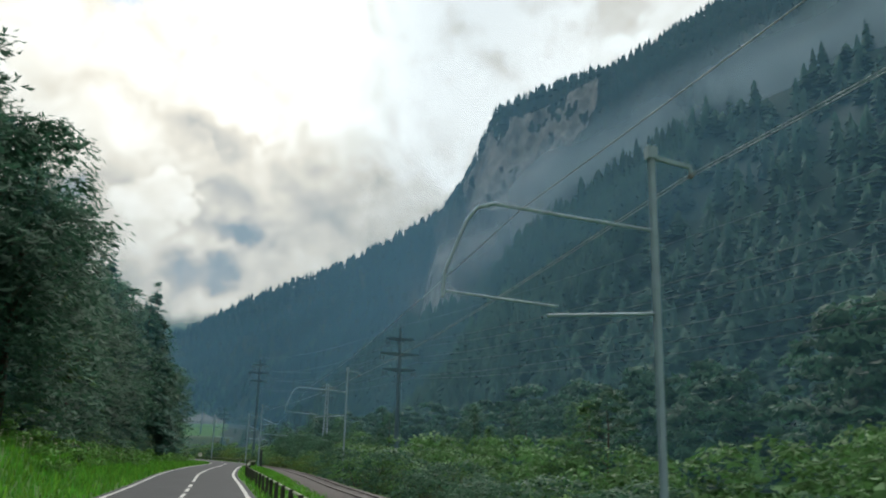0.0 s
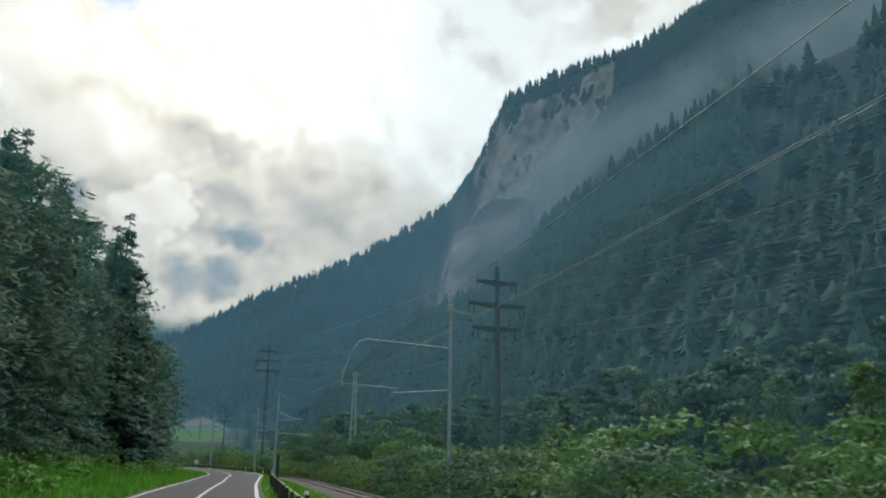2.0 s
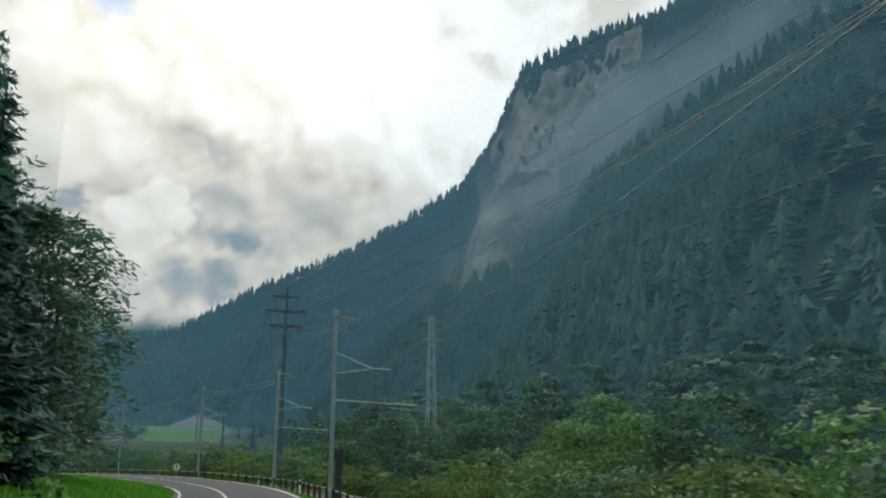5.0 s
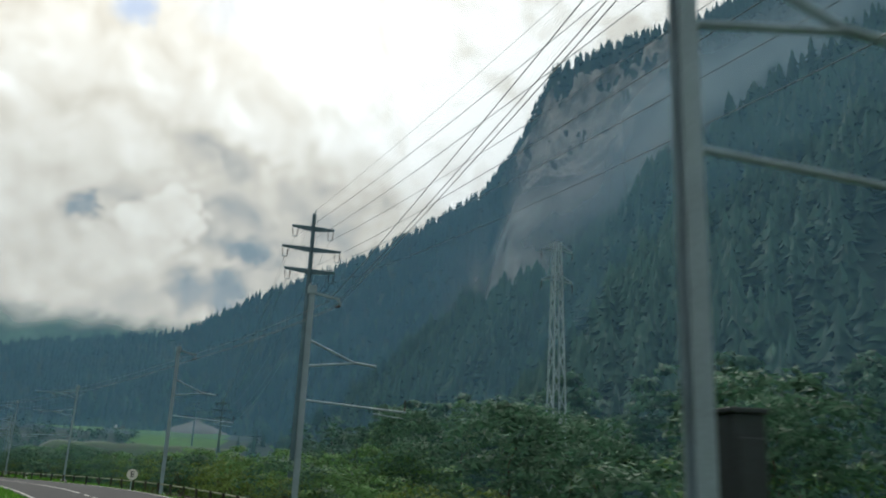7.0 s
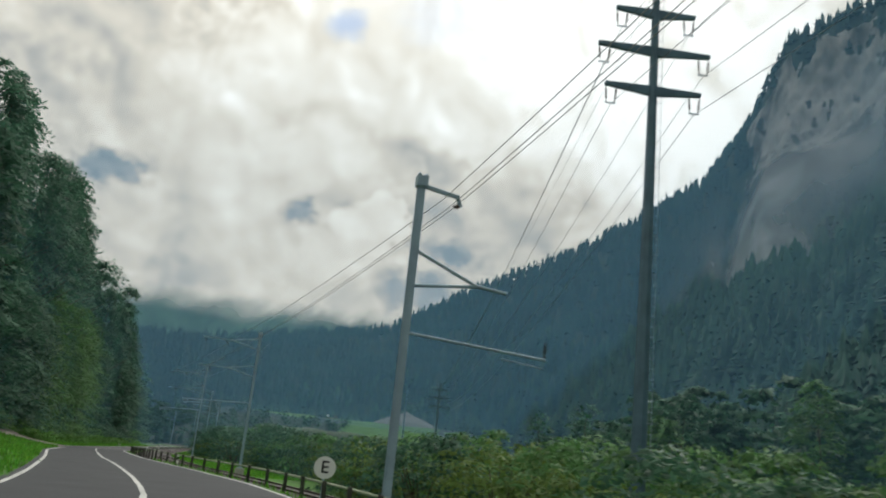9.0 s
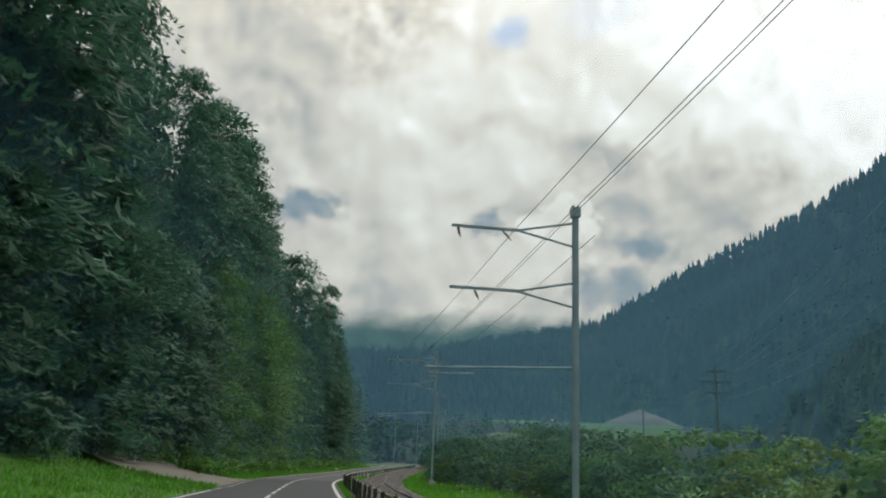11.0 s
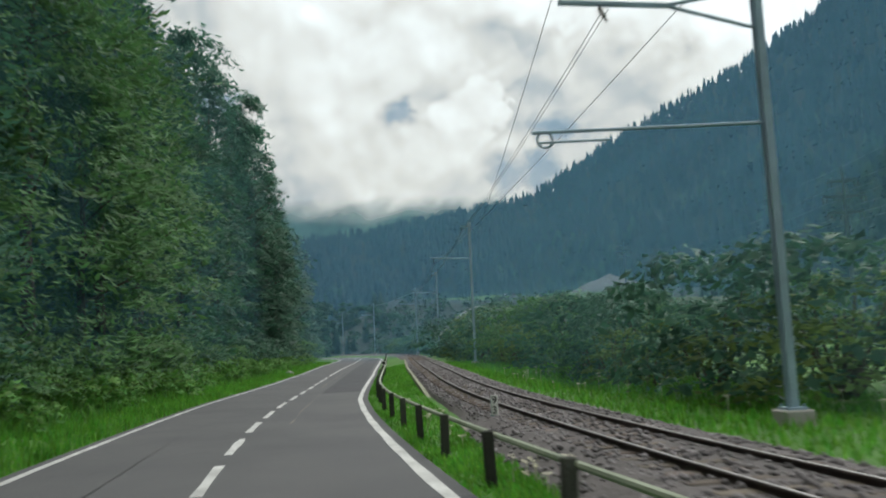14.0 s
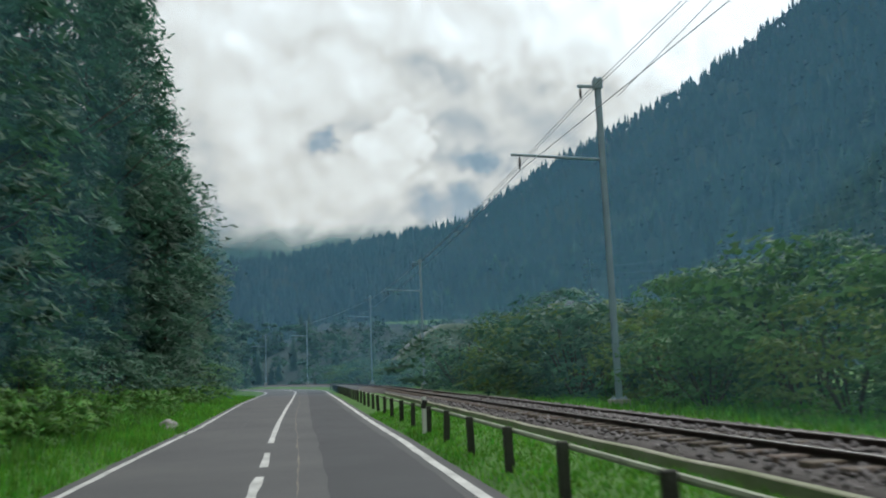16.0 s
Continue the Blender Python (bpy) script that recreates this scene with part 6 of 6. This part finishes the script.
sleeper_mesh.materials.append(M_SLEEPER)
for s in np.arange(240, 420, 0.66):
    o = new("sleeper", sleeper_mesh)
    o.matrix_world = pose(*map(float, at(s, track_l(s), track_z(s) - 0.163)), 0, 0, heading(s) + R.uniform(-1, 1))
    o.parent = rail_root


def stones(name, n, s0, s1, seed):
    rng = np.random.default_rng(seed)
    s = rng.uniform(s0, s1, n)
    o = rng.uniform(-2.25, 2.15, n)
    k = (np.abs(np.abs(o) - 0.535) > 0.08) & ((o > -1.36) | (kerbed(s) < 0.5))
    s, o = s[k], o[k]
    tl, tz = track_l(s), track_z(s)
    P = at(s, tl + o, bed_h(s, tl + o) + 0.01)
    base = np.array([(1, 0, 0), (-1, 0, 0), (0, 1, 0), (0, -1, 0), (0, 0, 0.8), (0, 0, -0.8)], float)
    F = np.array([(0, 2, 4), (2, 1, 4), (1, 3, 4), (3, 0, 4), (2, 0, 5), (1, 2, 5), (3, 1, 5), (0, 3, 5)])
    m = len(P)
    sz = rng.uniform(0.022, 0.066, m)[:, None, None]
    V = base[None] * rng.uniform(0.6, 1.3, (m, 6, 1)) * sz
    a = rng.uniform(0, 6.28, m)
    c, q = np.cos(a)[:, None], np.sin(a)[:, None]
    V = np.stack([V[..., 0] * c - V[..., 1] * q, V[..., 0] * q + V[..., 1] * c, V[..., 2]], -1) + P[:, None]
    ob = big_mesh(name, V.reshape(-1, 3), (F[None] + (np.arange(m) * 6)[:, None, None]).reshape(-1, 3), M_BALLAST, rail_root)
    tagged(ob, kind="stuff")


stones("ballast_stones", 15000, 258, 352, 4)


def blades(name, n, s0, s1, lfun, hmin, hmax, material, label, seed, width=0.02):
    rng = np.random.default_rng(seed)
    s = rng.uniform(s0, s1, n)
    lo, hi = lfun(s)
    l = lo + (hi - lo) * rng.uniform(0, 1, n)
    off_lane = ~((s > 259.5) & (s < 281) & (l < edge_l(s)) & (l > lane_out(s) - 0.1))
    s, l = s[off_lane], l[off_lane]
    n = len(s)
    P = at(s, l, near_height(s, l) - 0.02)
    h = rng.uniform(hmin, hmax, n) * rng.uniform(0.5, 1, n)
    a = rng.uniform(0, 6.28, n)
    dx, dy = np.cos(a), np.sin(a)
    lean = rng.uniform(0.1, 0.6, n) * h
    w = width * rng.uniform(0.7, 1.6, n)
    z0 = np.zeros(n)
    side = np.stack([-dy * w, dx * w, z0], -1)
    tip = P + np.stack([dx * lean, dy * lean, h], -1)
    V = np.stack([P - side, P + side, tip], 1).reshape(-1, 3)
    F = np.arange(3 * n).reshape(n, 3)
    tagged(big_mesh(name, V, F, material), label, "grass", kind="stuff")


blades("verge_grass", 60000, 262, 352, lambda s: (edge_l(s) - 0.5 - 5.0 * np.ones(len(s)), edge_l(s) - 0.3), 0.10, 0.38, M_BLADE, "lush green grass on the left verge", 31, 0.018)
blades("verge_grass", 22000, 180, 262, lambda s: (edge_l(s) - 0.5 - 8.0 * np.ones(len(s)), edge_l(s) - 0.3), 0.10, 0.35, M_BLADE, "mown green grass on the left verge", 32, 0.03)
blades("verge_grass", 30000, 12, 110, lambda s: (wood_l(s), edge_l(s) - 0.3), 0.15, 0.6, M_BLADE, "tall green grass on the roadside bank", 33, 0.035)
blades("verge_grass", 46000, 256, 350, lambda s: (edge_r(s) + 0.3, track_l(s) - tab(s, (290, 1.9), (299, 1.58))), 0.05, 0.17, M_BLADE, "green grass between fence and track", 34, 0.018)
blades("verge_grass", 42000, 244, 350, lambda s: (track_l(s) + 2.0, track_l(s) + 10.0), 0.10, 0.40, M_BLADE, "green grass beside the railway ballast", 35, 0.025)
blades("verge_grass", 16000, 20, 240, lambda s: (edge_r(s) + 0.3, track_l(s) - 1.8), 0.12, 0.45, M_BLADE, "green grass behind the fence", 36, 0.035)
blades("verge_grass", 22000, 110, 182, lambda s: (wood_l(s), edge_l(s) - 0.3), 0.12, 0.4, M_BLADE, "green grass on the roadside bank", 38, 0.045)
blades("verge_grass", 9000, 352, 400, lambda s: (edge_l(s) - 5.5, edge_l(s) - 0.3), 0.10, 0.35, M_BLADE, "green grass on the left verge", 39, 0.04)
blades("weeds", 14000, 262, 360, lambda s: (wood_l(s) - 0.5, edge_l(s) - 2.0), 0.2, 0.55, M_WEED, "tall weeds and nettles at the wood's foot", 37, 0.05)


def umbels(n, s0, s1, l0, l1, h0, h1, seed):
    """White flower heads on thin stalks in the grass."""
    rng = np.random.default_rng(seed)
    V, F = [], []
    for _ in range(n):
        s, l, h = rng.uniform(s0, s1), rng.uniform(l0, l1), rng.uniform(h0, h1)
        c = at(s, l, float(near_height(np.array([s]), np.array([l]))[0]) + h)
        for _ in range(5):
            p = c + np.append(rng.uniform(-0.06, 0.06, 2), rng.uniform(-0.02, 0.02))
            i = len(V)
            r = rng.uniform(0.02, 0.04)
            V += [p + (r, 0, 0.01), p + (0, r, -0.005), p + (-r, 0, 0.01), p + (0, -r, -0.005)]
            F.append((i, i + 1, i + 2, i + 3))
        i = len(V)
        V += [c + (0.006, 0, 0), c + (-0.006, 0, 0), c + (-0.006, 0, -h), c + (0.006, 0, -h)]
        F.append((i, i + 1, i + 2, i + 3))
    tagged(obj("flower_umbels", V, F, M_FLOWER), "white umbel flowers standing in the grass", "flowers", kind="stuff")


umbels(90, 258, 320, 9.0, 14.0, 0.25, 0.6, 51)
umbels(50, 262, 300, 2.8, 3.6, 0.15, 0.4, 52)
umbels(90, 24, 70, -11.5, -7.0, 0.5, 0.9, 53)
